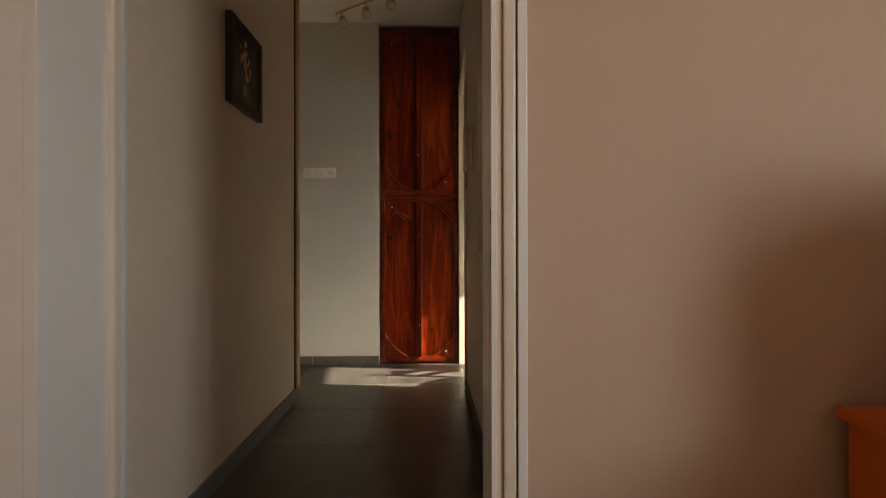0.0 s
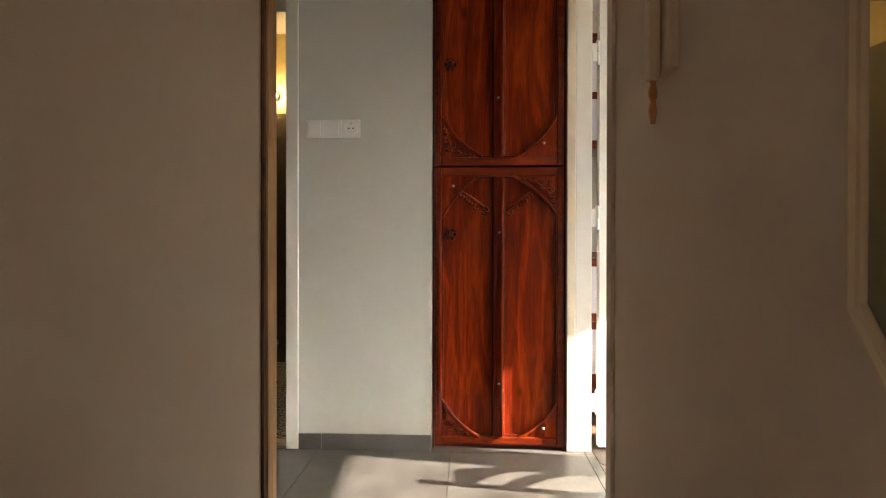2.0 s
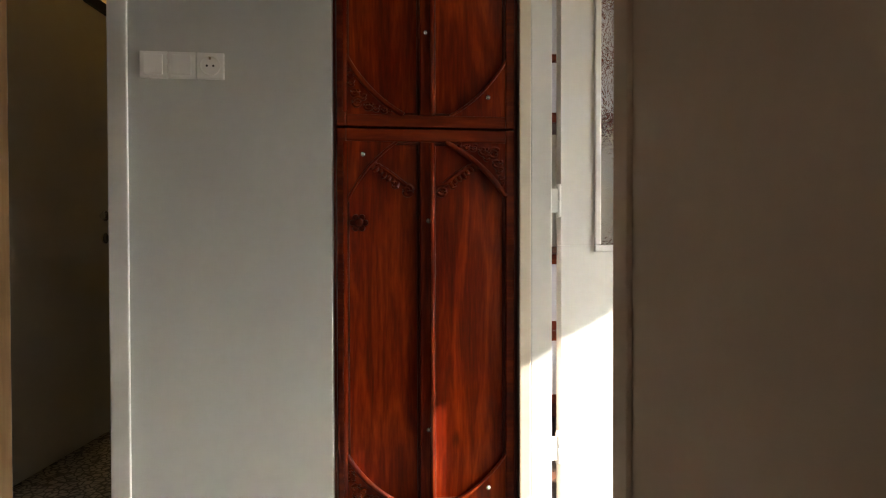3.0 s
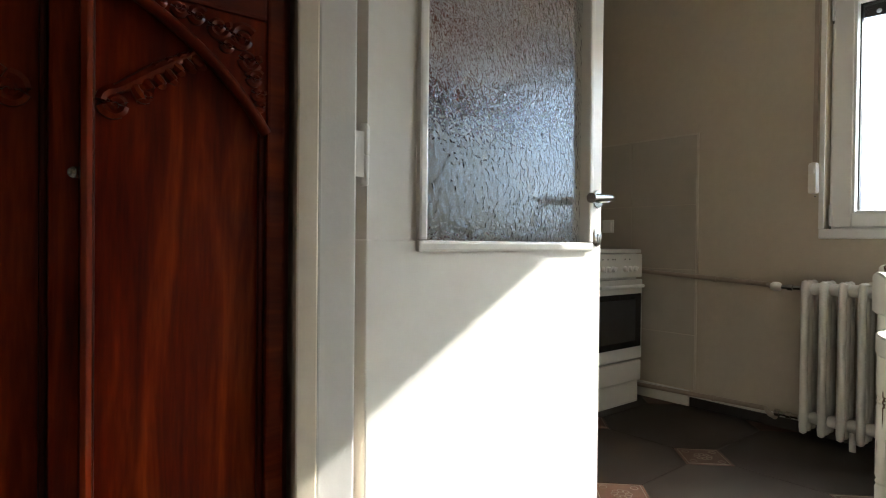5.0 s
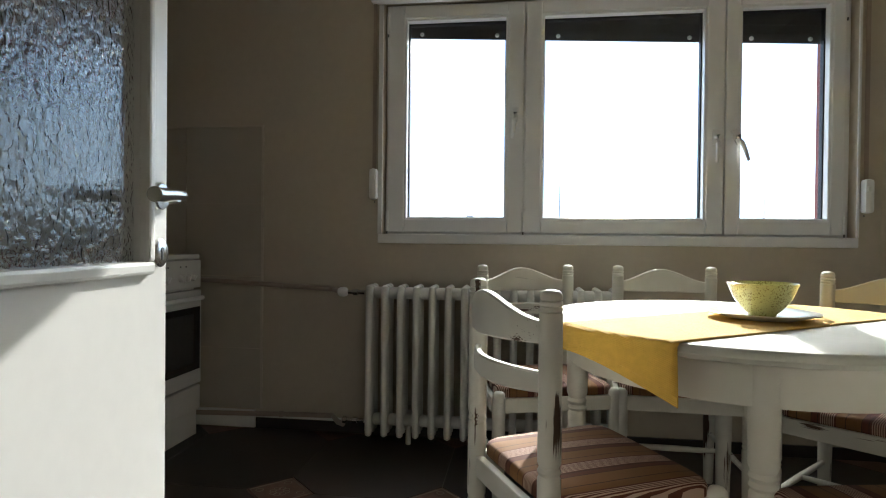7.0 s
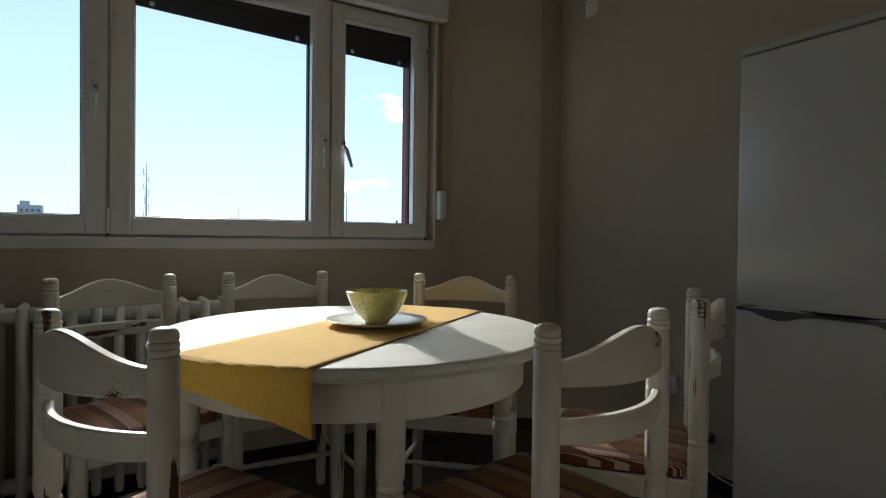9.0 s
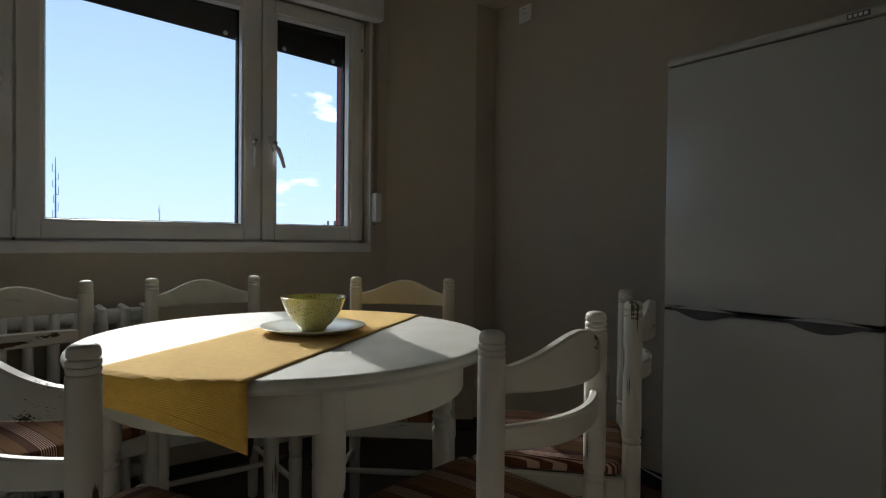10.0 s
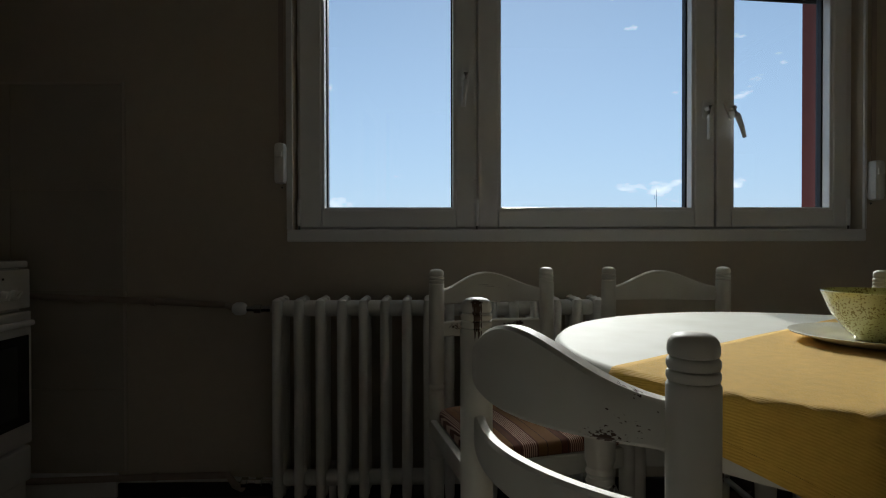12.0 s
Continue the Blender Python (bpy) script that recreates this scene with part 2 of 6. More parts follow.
def woven_cloth(name, base):
    """Plain yellow cloth with a ribbed weave."""
    m = mat(name, base, 0.92, vary=0.12, noise_scale=60)
    nt, b, tc = nodes_of(m)
    w = nt.nodes.new("ShaderNodeTexWave")
    w.bands_direction = 'Y'
    w.inputs["Scale"].default_value = 75
    w.inputs["Distortion"].default_value = 2.5
    w.inputs["Detail"].default_value = 2
    sp = nt.nodes.new("ShaderNodeSeparateXYZ")
    nt.links.new(tc.outputs["Object"], sp.inputs[0])
    ab = nt.nodes.new("ShaderNodeMath")
    ab.operation = 'ABSOLUTE'
    nt.links.new(sp.outputs["Y"], ab.inputs[0])
    sb = nt.nodes.new("ShaderNodeMath")
    sb.operation = 'SUBTRACT'
    nt.links.new(ab.outputs[0], sb.inputs[0])
    nt.links.new(sp.outputs["Z"], sb.inputs[1])
    cb = nt.nodes.new("ShaderNodeCombineXYZ")
    nt.links.new(sp.outputs["X"], cb.inputs[0])
    nt.links.new(sb.outputs[0], cb.inputs[1])
    nt.links.new(cb.outputs[0], w.inputs["Vector"])
    n = nt.nodes.new("ShaderNodeTexNoise")
    n.inputs["Scale"].default_value = 220
    mp = nt.nodes.new("ShaderNodeMapping")
    mp.inputs["Scale"].default_value = (0.25, 1, 1)
    nt.links.new(cb.outputs[0], mp.inputs["Vector"])
    nt.links.new(mp.outputs["Vector"], n.inputs["Vector"])
    add = nt.nodes.new("ShaderNodeMath")
    nt.links.new(w.outputs["Fac"], add.inputs[0])
    nt.links.new(n.outputs["Fac"], add.inputs[1])
    bp = nt.nodes.new("ShaderNodeBump")
    bp.inputs["Strength"].default_value = 0.35
    bp.inputs["Distance"].default_value = 0.002
    nt.links.new(add.outputs[0], bp.inputs["Height"])
    nt.links.new(bp.outputs["Normal"], b.inputs["Normal"])
    return m


def clear_glass(name, rough=0.0, ripple=0.0):
    m = bpy.data.materials.new(name)
    m.use_nodes = True
    nt, b, tc = nodes_of(m)
    b.inputs["Transmission Weight"].default_value = 1
    b.inputs["Roughness"].default_value = rough
    b.inputs["IOR"].default_value = 1.45
    b.inputs["Base Color"].default_value = (0.93, 0.96, 0.96, 1)
    if ripple:
        mp = nt.nodes.new("ShaderNodeMapping")
        mp.inputs["Scale"].default_value = (1, 1, 0.68)
        nt.links.new(tc.outputs["Object"], mp.inputs["Vector"])
        v = nt.nodes.new("ShaderNodeTexNoise")
        v.inputs["Scale"].default_value = 92
        v.inputs["Detail"].default_value = 1.0
        v.inputs["Distortion"].default_value = 0.7
        nt.links.new(mp.outputs["Vector"], v.inputs["Vector"])
        bp = nt.nodes.new("ShaderNodeBump")
        bp.inputs["Strength"].default_value = ripple
        bp.inputs["Distance"].default_value = 0.0019
        nt.links.new(v.outputs["Fac"], bp.inputs["Height"])
        nt.links.new(bp.outputs["Normal"], b.inputs["Normal"])
        nt.links.new(bp.outputs["Normal"], b.inputs["Coat Normal"])
        b.inputs["Coat Weight"].default_value = 0.25
    return m


def pebble_mosaic(name):
    m = bpy.data.materials.new(name)
    m.use_nodes = True
    nt, b, tc = nodes_of(m)
    v = nt.nodes.new("ShaderNodeTexVoronoi")
    v.feature = 'DISTANCE_TO_EDGE'
    v.inputs["Scale"].default_value = 38
    nt.links.new(tc.outputs["Object"], v.inputs["Vector"])
    r = ramp(nt, [(0.04, (0.10, 0.09, 0.08)), (0.16, (0.52, 0.48, 0.42))])
    nt.links.new(v.outputs["Distance"], r.inputs["Fac"])
    nt.links.new(r.outputs["Color"], b.inputs["Base Color"])
    b.inputs["Roughness"].default_value = 0.5
    bp = nt.nodes.new("ShaderNodeBump")
    bp.inputs["Strength"].default_value = 0.6
    bp.inputs["Distance"].default_value = 0.004
    nt.links.new(v.outputs["Distance"], bp.inputs["Height"])
    nt.links.new(bp.outputs["Normal"], b.inputs["Normal"])
    return m


def floor_tile(name, c0, c1, rough=0.36):
    """Dark stone-look tile, each one of its own shade, clouded and slightly uneven."""
    m = bpy.data.materials.new(name)
    m.use_nodes = True
    nt, b, tc = nodes_of(m)
    n = nt.nodes.new("ShaderNodeTexNoise")
    n.inputs["Scale"].default_value = 5
    n.inputs["Detail"].default_value = 9
    n.inputs["Roughness"].default_value = 0.62
    nt.links.new(tc.outputs["Object"], n.inputs["Vector"])
    info = nt.nodes.new("ShaderNodeObjectInfo")
    sh = nt.nodes.new("ShaderNodeMath")
    sh.operation = 'MULTIPLY_ADD'
    sh.inputs[1].default_value = 0.14
    nt.links.new(info.outputs["Random"], sh.inputs[0])
    nt.links.new(n.outputs["Fac"], sh.inputs[2])
    r = ramp(nt, [(0.38, c0), (0.78, c1)])
    nt.links.new(sh.outputs[0], r.inputs["Fac"])
    nt.links.new(r.outputs["Color"], b.inputs["Base Color"])
    rr = nt.nodes.new("ShaderNodeMapRange")
    rr.inputs["To Min"].default_value = rough - 0.08
    rr.inputs["To Max"].default_value = rough + 0.14
    nt.links.new(n.outputs["Fac"], rr.inputs["Value"])
    nt.links.new(rr.outputs["Result"], b.inputs["Roughness"])
    bp = nt.nodes.new("ShaderNodeBump")
    bp.inputs["Strength"].default_value = 0.15
    bp.inputs["Distance"].default_value = 0.002
    nt.links.new(n.outputs["Fac"], bp.inputs["Height"])
    nt.links.new(bp.outputs["Normal"], b.inputs["Normal"])
    return m


def speckled(name, base, spot, scale=160.0):
    m = bpy.data.materials.new(name)
    m.use_nodes = True
    nt, b, tc = nodes_of(m)
    n = nt.nodes.new("ShaderNodeTexNoise")
    n.inputs["Scale"].default_value = scale
    n.inputs["Detail"].default_value = 3
    nt.links.new(tc.outputs["Object"], n.inputs["Vector"])
    big = nt.nodes.new("ShaderNodeTexNoise")
    big.inputs["Scale"].default_value = 22
    nt.links.new(tc.outputs["Object"], big.inputs["Vector"])
    ad = nt.nodes.new("ShaderNodeMath")
    ad.operation = 'MULTIPLY_ADD'
    ad.inputs[1].default_value = 0.35
    nt.links.new(big.outputs["Fac"], ad.inputs[0])
    nt.links.new(n.outputs["Fac"], ad.inputs[2])
    r = ramp(nt, [(0.735, base), (0.785, spot)])
    nt.links.new(ad.outputs[0], r.inputs["Fac"])
    nt.links.new(r.outputs["Color"], b.inputs["Base Color"])
    b.inputs["Roughness"].default_value = 0.12
    b.inputs["Coat Weight"].default_value = 0.5
    return m


# off-white hall walls: warm bounce light is mixed into M_HALL, not into M_END
M_HALL = mat("hall_wall_bounce_tint", (0.665, 0.56, 0.45), 0.75, bump=0.15, bump_scale=260, vary=0.03, stain_scale=1.2)
M_END = mat("hall_end_paint", (0.60, 0.61, 0.575), 0.72, bump=0.15, bump_scale=260, vary=0.03, stain_scale=1.2)
M_ROOM = mat("room_wall_paint", (0.55, 0.405, 0.30), 0.75, bump=0.15, bump_scale=260, vary=0.03, stain_scale=1.2)
M_KITCHEN = mat("kitchen_wall_paint", (0.53, 0.468, 0.375), 0.7, bump=0.2, bump_scale=220, vary=0.05, stain_scale=1.5)
M_CEIL = mat("ceiling_paint", (0.78, 0.77, 0.75), 0.8, bump=0.1, vary=0.02)
M_WHITE = mat("white_gloss_paint", (0.76, 0.75, 0.71), 0.32, bump=0.12, bump_scale=60, vary=0.03)
M_FRAME = mat("cream_frame_paint", (0.72, 0.64, 0.52), 0.4, bump=0.1, bump_scale=60, vary=0.04)
M_TILE = floor_tile("hall_floor_tile", (0.042, 0.036, 0.031), (0.105, 0.094, 0.083), 0.34)
M_KTILE = floor_tile("kitchen_floor_tile", (0.013, 0.009, 0.007), (0.045, 0.029, 0.021), 0.42)
M_ORN = mat("ornament_tile_glaze", (0.11, 0.045, 0.025), 0.4, vary=0.35, noise_scale=50)
M_ORNLINE = mat("ornament_line_glaze", (0.26, 0.22, 0.18), 0.5, vary=0.2)
M_GROUT = mat("grout", (0.15, 0.12, 0.10), 0.85, bump=0.3)
M_SKIRT = mat("grey_skirting_tile", (0.115, 0.108, 0.105), 0.4, vary=0.12)
M_DARKSKIRT = mat("dark_skirting", (0.022, 0.018, 0.016), 0.5, vary=0.3)
M_RED = wood("red_stained_pine", (0.070, 0.0045, 0.0015), (0.175, 0.014, 0.0018), (0.36, 0.050, 0.006), 0.32)
M_REDGLOSS = wood("polished_red_moulding", (0.10, 0.008, 0.003), (0.19, 0.020, 0.005), (0.30, 0.045, 0.010), 0.16, knots=False, coat=1.0)
M_REDCARVE = wood("carved_red_pine", (0.075, 0.006, 0.002), (0.15, 0.014, 0.003), (0.27, 0.040, 0.007), 0.28, knots=False)
M_REDH = wood("red_stained_pine_rail", (0.07, 0.006, 0.002), (0.135, 0.013, 0.0025), (0.25, 0.037, 0.006), 0.36, axis='X', knots=False)
M_REDDARK = wood("dark_stained_edge", (0.035, 0.005, 0.003), (0.075, 0.010, 0.005), (0.12, 0.018, 0.008), 0.35, knots=False)
M_PVC = mat("white_pvc", (0.80, 0.80, 0.80), 0.3, vary=0.02)
M_GASKET = mat("black_rubber", (0.015, 0.015, 0.018), 0.6)
M_CHAIR = worn_paint("distressed_white_paint", (0.68, 0.66, 0.59), (0.075, 0.038, 0.02), (1.3, 1.3, 0.8), 0.835, 3.0)
M_TABLETOP = worn_paint("white_tabletop_paint", (0.56, 0.56, 0.505), (0.075, 0.038, 0.02), (1.0, 1.0, 1.0), 0.92, 5.0)
M_TABLETOP.node_tree.nodes["Principled BSDF"].inputs["Roughness"].default_value = 0.62
M_TABLETOP.node_tree.nodes["Principled BSDF"].inputs["Specular IOR Level"].default_value = 0.2
M_CHAIRV = worn_paint("distressed_white_post", (0.68, 0.66, 0.59), (0.075, 0.038, 0.02), (2.6, 2.6, 0.42), 0.812, 11.0)
M_CHAIRH = worn_paint("distressed_white_rail", (0.68, 0.66, 0.59), (0.075, 0.038, 0.02), (0.42, 2.6, 2.6), 0.812, 21.0)
M_SEAT = striped_cloth("striped_seat_cloth")
M_CLOTH = woven_cloth("yellow_runner_cloth", (0.67, 0.412, 0.068))
M_CLOTH.node_tree.nodes["Principled BSDF"].inputs["Sheen Weight"].default_value = 0.15
M_CLOTH.node_tree.nodes["Principled BSDF"].inputs["Sheen Roughness"].default_value = 0.4
# one white enamel in two tones: dimmed for shade, lighter for the stove's bright corner
M_FRIDGE = mat("white_enamel_dimmed", (0.53, 0.53, 0.50), 0.22, vary=0.01, bump=0.06, bump_scale=40)
M_STOVE = mat("white_enamel_lit", (0.76, 0.75, 0.71), 0.25, vary=0.02, bump=0.06, bump_scale=40)
M_GREYPL = mat("grey_plastic", (0.10, 0.10, 0.105), 0.4, vary=0.04)
M_DARKGLASS = mat("dark_oven_glass", (0.018, 0.018, 0.02), 0.06, vary=0.02)
M_CHROME = mat("brushed_nickel", (0.62, 0.61, 0.59), 0.24, metal=1.0, vary=0.03)
M_BRASS = mat("dull_brass", (0.50, 0.36, 0.16), 0.35, metal=1.0, vary=0.08)
M_TRIM = wood("oak_trim", (0.32, 0.17, 0.070), (0.52, 0.30, 0.135), (0.66, 0.42, 0.21), 0.45, knots=False)
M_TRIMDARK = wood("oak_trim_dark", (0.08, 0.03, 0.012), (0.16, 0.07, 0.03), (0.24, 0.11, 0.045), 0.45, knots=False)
M_MIRROR = mat("mirror_silver", (0.86, 0.87, 0.86), 0.01, metal=1.0, vary=0.0)
M_GOLD = mat("cream_gilt_frame", (0.60, 0.50, 0.34), 0.35, vary=0.12)
M_IVORY = mat("ivory_plastic", (0.70, 0.58, 0.44), 0.4, vary=0.03)
M_SWITCH = mat("white_switch_plastic", (0.88, 0.88, 0.86), 0.28, vary=0.01)
M_PIPE = mat("greige_painted_pipe", (0.36, 0.29, 0.24), 0.45, vary=0.1)
M_RAD = mat("cream_radiator_enamel", (0.72, 0.71, 0.66), 0.35, vary=0.04, bump=0.15, bump_scale=50)
M_BLIND = mat("dark_shutter_slat", (0.055, 0.05, 0.055), 0.55, vary=0.08)
M_BRICKRED = mat("red_facade_render", (0.30, 0.075, 0.055), 0.85, bump=0.5, bump_scale=150, vary=0.12)
M_WALLTILE = mat("beige_wall_tile", (0.46, 0.42, 0.35), 0.4, vary=0.1, noise_scale=9, stain=0.4)
M_WORKTOP = mat("brown_worktop", (0.13, 0.055, 0.035), 0.4, vary=0.25, noise_scale=70)
M_PANEL = mat("lilac_white_panel", (0.66, 0.64, 0.70), 0.4, vary=0.03)
M_ORANGE = mat("orange_lacquer", (0.60, 0.125, 0.012), 0.35, vary=0.06)
M_PICFRAME = wood("dark_picture_frame", (0.02, 0.012, 0.006), (0.045, 0.028, 0.014), (0.08, 0.05, 0.025), 0.4, knots=False)
M_PICBACK = mat("dark_painted_ground", (0.07, 0.075, 0.060), 0.5, vary=0.6, noise_scale=9, stain_scale=5)
M_PETAL = mat("cream_petal_paint", (0.60, 0.45, 0.33), 0.6, vary=0.4, noise_scale=80)
M_PETALD = mat("rust_petal_paint", (0.16, 0.07, 0.04), 0.6, vary=0.4, noise_scale=80)
M_GLASSPAINT = mat("grey_vase_paint", (0.20, 0.20, 0.19), 0.5, vary=0.4, noise_scale=60)
M_BATHUP = mat("yellow_bath_wall", (0.62, 0.50, 0.26), 0.6, vary=0.05)
M_BATHLOW = mat("brown_bath_tile", (0.10, 0.075, 0.055), 0.3, vary=0.2)
M_PEBBLE = pebble_mosaic("pebble_mosaic")
M_GLASS = clear_glass("window_glass")
M_RIPPLE = clear_glass("rippled_glass", 0.0, 1.0)
M_FROST = clear_glass("frosted_lamp_glass", 0.35)
M_BOWL = speckled("speckled_green_glaze", (0.62, 0.60, 0.24), (0.30, 0.25, 0.07), 260.0)
M_PLATE = mat("cream_plate_glaze", (0.74, 0.72, 0.60), 0.15, vary=0.04)
M_LENS = mat("pale_lamp_glass", (0.7, 0.7, 0.66), 0.2)
M_STEEL = mat("far_steel", (0.22, 0.24, 0.27), 0.6, metal=0.3)
M_FARWALL = mat("far_concrete", (0.42, 0.42, 0.42), 0.8)
M_FARWIN = mat("far_window_glass", (0.10, 0.12, 0.14), 0.2)
M_GROUND = mat("far_ground", (0.16, 0.17, 0.14), 0.9, vary=0.3, noise_scale=0.02, stain_scale=0.004)
M_PAPERDARK = mat("black_cloth_bag", (0.02, 0.02, 0.02), 0.8)
glow = bpy.data.materials.new("warm_bulb_glow")
glow.use_nodes = True
glow.node_tree.nodes["Principled BSDF"].inputs["Emission Color"].default_value = (1.0, 0.72, 0.36, 1)
glow.node_tree.nodes["Principled BSDF"].inputs["Emission Strength"].default_value = 17.0


# ---- building blocks ----
def bx(bm, x0, y0, z0, x1, y1, z1, m=None, bevel=0.0):
    r = bmesh.ops.create_cube(bm, size=1.0)
    vs = r["verts"]
    sx, sy, sz = abs(x1 - x0), abs(y1 - y0), abs(z1 - z0)
    mm = Matrix.Translation(((x0 + x1) / 2, (y0 + y1) / 2, (z0 + z1) / 2)) @ Matrix.Diagonal((sx, sy, sz, 1))
    bmesh.ops.transform(bm, matrix=mm, verts=vs)
    if bevel:
        es = list({e for v in vs for e in v.link_edges})
        out = bmesh.ops.bevel(bm, geom=es, offset=min(bevel, min(sx, sy, sz) * 0.45), segments=2, profile=0.6, affect='EDGES')
        vs = list({v for f in out["faces"] for v in f.verts} | {v for v in vs if v.is_valid})
    if m is not None:
        bmesh.ops.transform(bm, matrix=m, verts=vs)
    return bm


def box(x0, y0, z0, x1, y1, z1, bevel=0.0, m=None):
    return bx(bmesh.new(), x0, y0, z0, x1, y1, z1, m, bevel)


def lathe(bm, profile, seg=20, m=None):
    """Turns (radius, height) pairs round the z axis."""
    rings = []
    new_verts = []
    for r, z in profile:
        ring = [bm.verts.new((r * math.cos(2 * math.pi * i / seg), r * math.sin(2 * math.pi * i / seg), z)) for i in range(seg)]
        rings.append(ring)
        new_verts += ring
    for a, b in zip(rings, rings[1:]):
        for i in range(seg):
            bm.faces.new((a[i], a[(i + 1) % seg], b[(i + 1) % seg], b[i]))
    bm.faces.new(list(reversed(rings[0])))
    bm.faces.new(rings[-1])
    if m is not None:
        bmesh.ops.transform(bm, matrix=m, verts=new_verts)
    return bm


def tube(bm, pts, r, seg=10, closed=False):
    """A round bar along points."""
    pts = [Vector(p) for p in pts]
    n = len(pts)
    rings = []
    up = Vector((0, 0, 1))
    for i, p in enumerate(pts):
        d = (pts[(i + 1) % n] - pts[i - 1]) if closed else (pts[min(i + 1, n - 1)] - pts[max(i - 1, 0)])
        d.normalize()
        side = d.cross(up)
        if side.length < 0.05:
            side = d.cross(Vector((1, 0, 0)))
        side.normalize()
        nrm = side.cross(d)
        rr = r[i] if isinstance(r, (list, tuple)) else r
        rings.append([bm.verts.new(p + (side * math.cos(2 * math.pi * k / seg) + nrm * math.sin(2 * math.pi * k / seg)) * rr) for k in range(seg)])
    pairs = list(zip(rings, rings[1:])) + ([(rings[-1], rings[0])] if closed else [])
    for a, b in pairs:
        for k in range(seg):
            bm.faces.new((a[k], a[(k + 1) % seg], b[(k + 1) % seg], b[k]))
    if not closed:
        bm.faces.new(list(reversed(rings[0])))
        bm.faces.new(rings[-1])
    return bm


def prism(bm, outline, z0, z1, m=None):
    """An upright prism on a flat outline of (x, y) pairs."""
    lo = [bm.verts.new((x, y, z0)) for x, y in outline]
    hi = [bm.verts.new((x, y, z1)) for x, y in outline]
    n = len(lo)
    bm.faces.new(list(reversed(lo)))
    bm.faces.new(hi)
    for i in range(n):
        bm.faces.new((lo[i], lo[(i + 1) % n], hi[(i + 1) % n], hi[i]))
    if m is not None:
        bmesh.ops.transform(bm, matrix=m, verts=lo + hi)
    return bm


def part(name, bm, material, parent=None, label="", smooth=False, at=None, kind=""):
    """Links a bmesh as one mesh object, under its thing if one is given."""
    bmesh.ops.recalc_face_normals(bm, faces=bm.faces)
    me = bpy.data.meshes.new(name)
    bm.to_mesh(me)
    bm.free()
    me.materials.append(material)
    if smooth:
        for p in me.polygons:
            p.use_smooth = True
        me.set_sharp_from_angle(angle=radians(40))
    ob = new(name, me)
    if parent is not None:
        ob.parent = parent
    if at is not None:
        ob.matrix_basis = at
    if label:
        tagged(ob, label=label)
    if kind:
        tagged(ob, kind=kind)
    return ob


def thing(name, at, label, category, group=""):
    ob = new(name)
    ob.empty_display_size = 0.1
    ob.matrix_world = at
    return tagged(ob, label=label, category=category, group=group)


def structure(name, bm, material, label, category, smooth=False):
    return tagged(part(name, bm, material, smooth=smooth), label=label, category=category, kind="structure")


# ---- structure ----
CEIL = 2.60
XL, XR = -0.79, 0.225          # hall walls
YE = 4.45                      # front of the wardrobe
YW = 4.405                     # end wall of the hall
XK0, XK1 = 0.33, 2.95          # kitchen, from the hall wall to the window wall
YK0, YK1 = 1.78, 5.98
DOOR_Y0, DOOR_Y1, DOOR_H = 3.62, 4.440, 2.08
WY0, WY1, WZ0, WZ1 = 2.405, 4.545, 0.975, 2.12   # window opening

# hall wall towards the kitchen, with the kitchen doorway
bm = bx(bmesh.new(), XR, 1.20, 0, XK0, DOOR_Y0, CEIL)
bx(bm, XR, DOOR_Y0, DOOR_H, XK0, DOOR_Y1, CEIL)
bx(bm, XR, DOOR_Y1, 0, XK0, 4.45, CEIL)
structure("wall_hall_kitchen", bm, M_HALL, "off-white painted wall between hall and kitchen", "wall")
# left hall wall, ending at the oak corner trim
structure("wall_hall_left", box(-0.93, 1.40, 0, XL, 3.44, CEIL), M_HALL, "off-white painted hall wall", "wall")
bm = bx(bmesh.new(), -1.025, YW, 0, -0.393, YE + 0.12, CEIL)
bx(bm, -1.95, YW, 2.06, -1.025, YE + 0.12, CEIL)
bx(bm, -1.95, YW, 0, -1.68, YE + 0.12, 2.06)
structure("wall_hall_end", bm, M_END, "off-white painted wall at the end of the hall", "wall")
bm = bx(bmesh.new(), -2.07, 3.32, 0, -1.95, 4.57, CEIL)
bx(bm, -1.95, 3.32, 0, -0.93, 3.44, CEIL)
structure("wall_alcove", bm, M_HALL, "off-white painted walls of the hall alcove", "wall")
# closing wall behind the wardrobe
bm = bx(bmesh.new(), -0.52, YE + 0.12, 0, -0.40, 5.07, CEIL)
bx(bm, -0.40, 5.07, 0, XK0, 5.19, CEIL)
bx(bm, 0.225, YE, 0, XK0, 5.07, CEIL)
structure("wall_closet", bm, M_HALL, "plain wall round the built-in wardrobe", "wall")
# first room
bm = bx(bmesh.new(), 0.180, 1.12, 0, 2.5, 1.20, CEIL)
bx(bm, -2.6, 1.12, 0, -0.93, 1.40, CEIL)
bx(bm, -0.93, 1.12, 2.08, 0.19, 1.40, CEIL)
bx(bm, -0.93, 1.12, 0, -0.775, 1.40, 2.08)
structure("wall_room_door", bm, M_ROOM, "beige painted wall of the first room", "wall")
bm = bx(bmesh.new(), 2.4, -3.1, 0, 2.52, -1.65, CEIL)
bx(bm, 2.4, -0.75, 0, 2.52, 1.12, CEIL)
bx(bm, 2.4, -1.65, 0, 2.52, -0.75, 0.85)
bx(bm, 2.4, -1.65, 2.15, 2.52, -0.75, CEIL)
bx(bm, -2.72, -3.1, 0, -2.6, 1.40, CEIL)
bx(bm, -2.6, -3.1, 0, 2.4, -2.98, CEIL)
structure("wall_room", bm, M_ROOM, "beige painted walls of the first room", "wall")
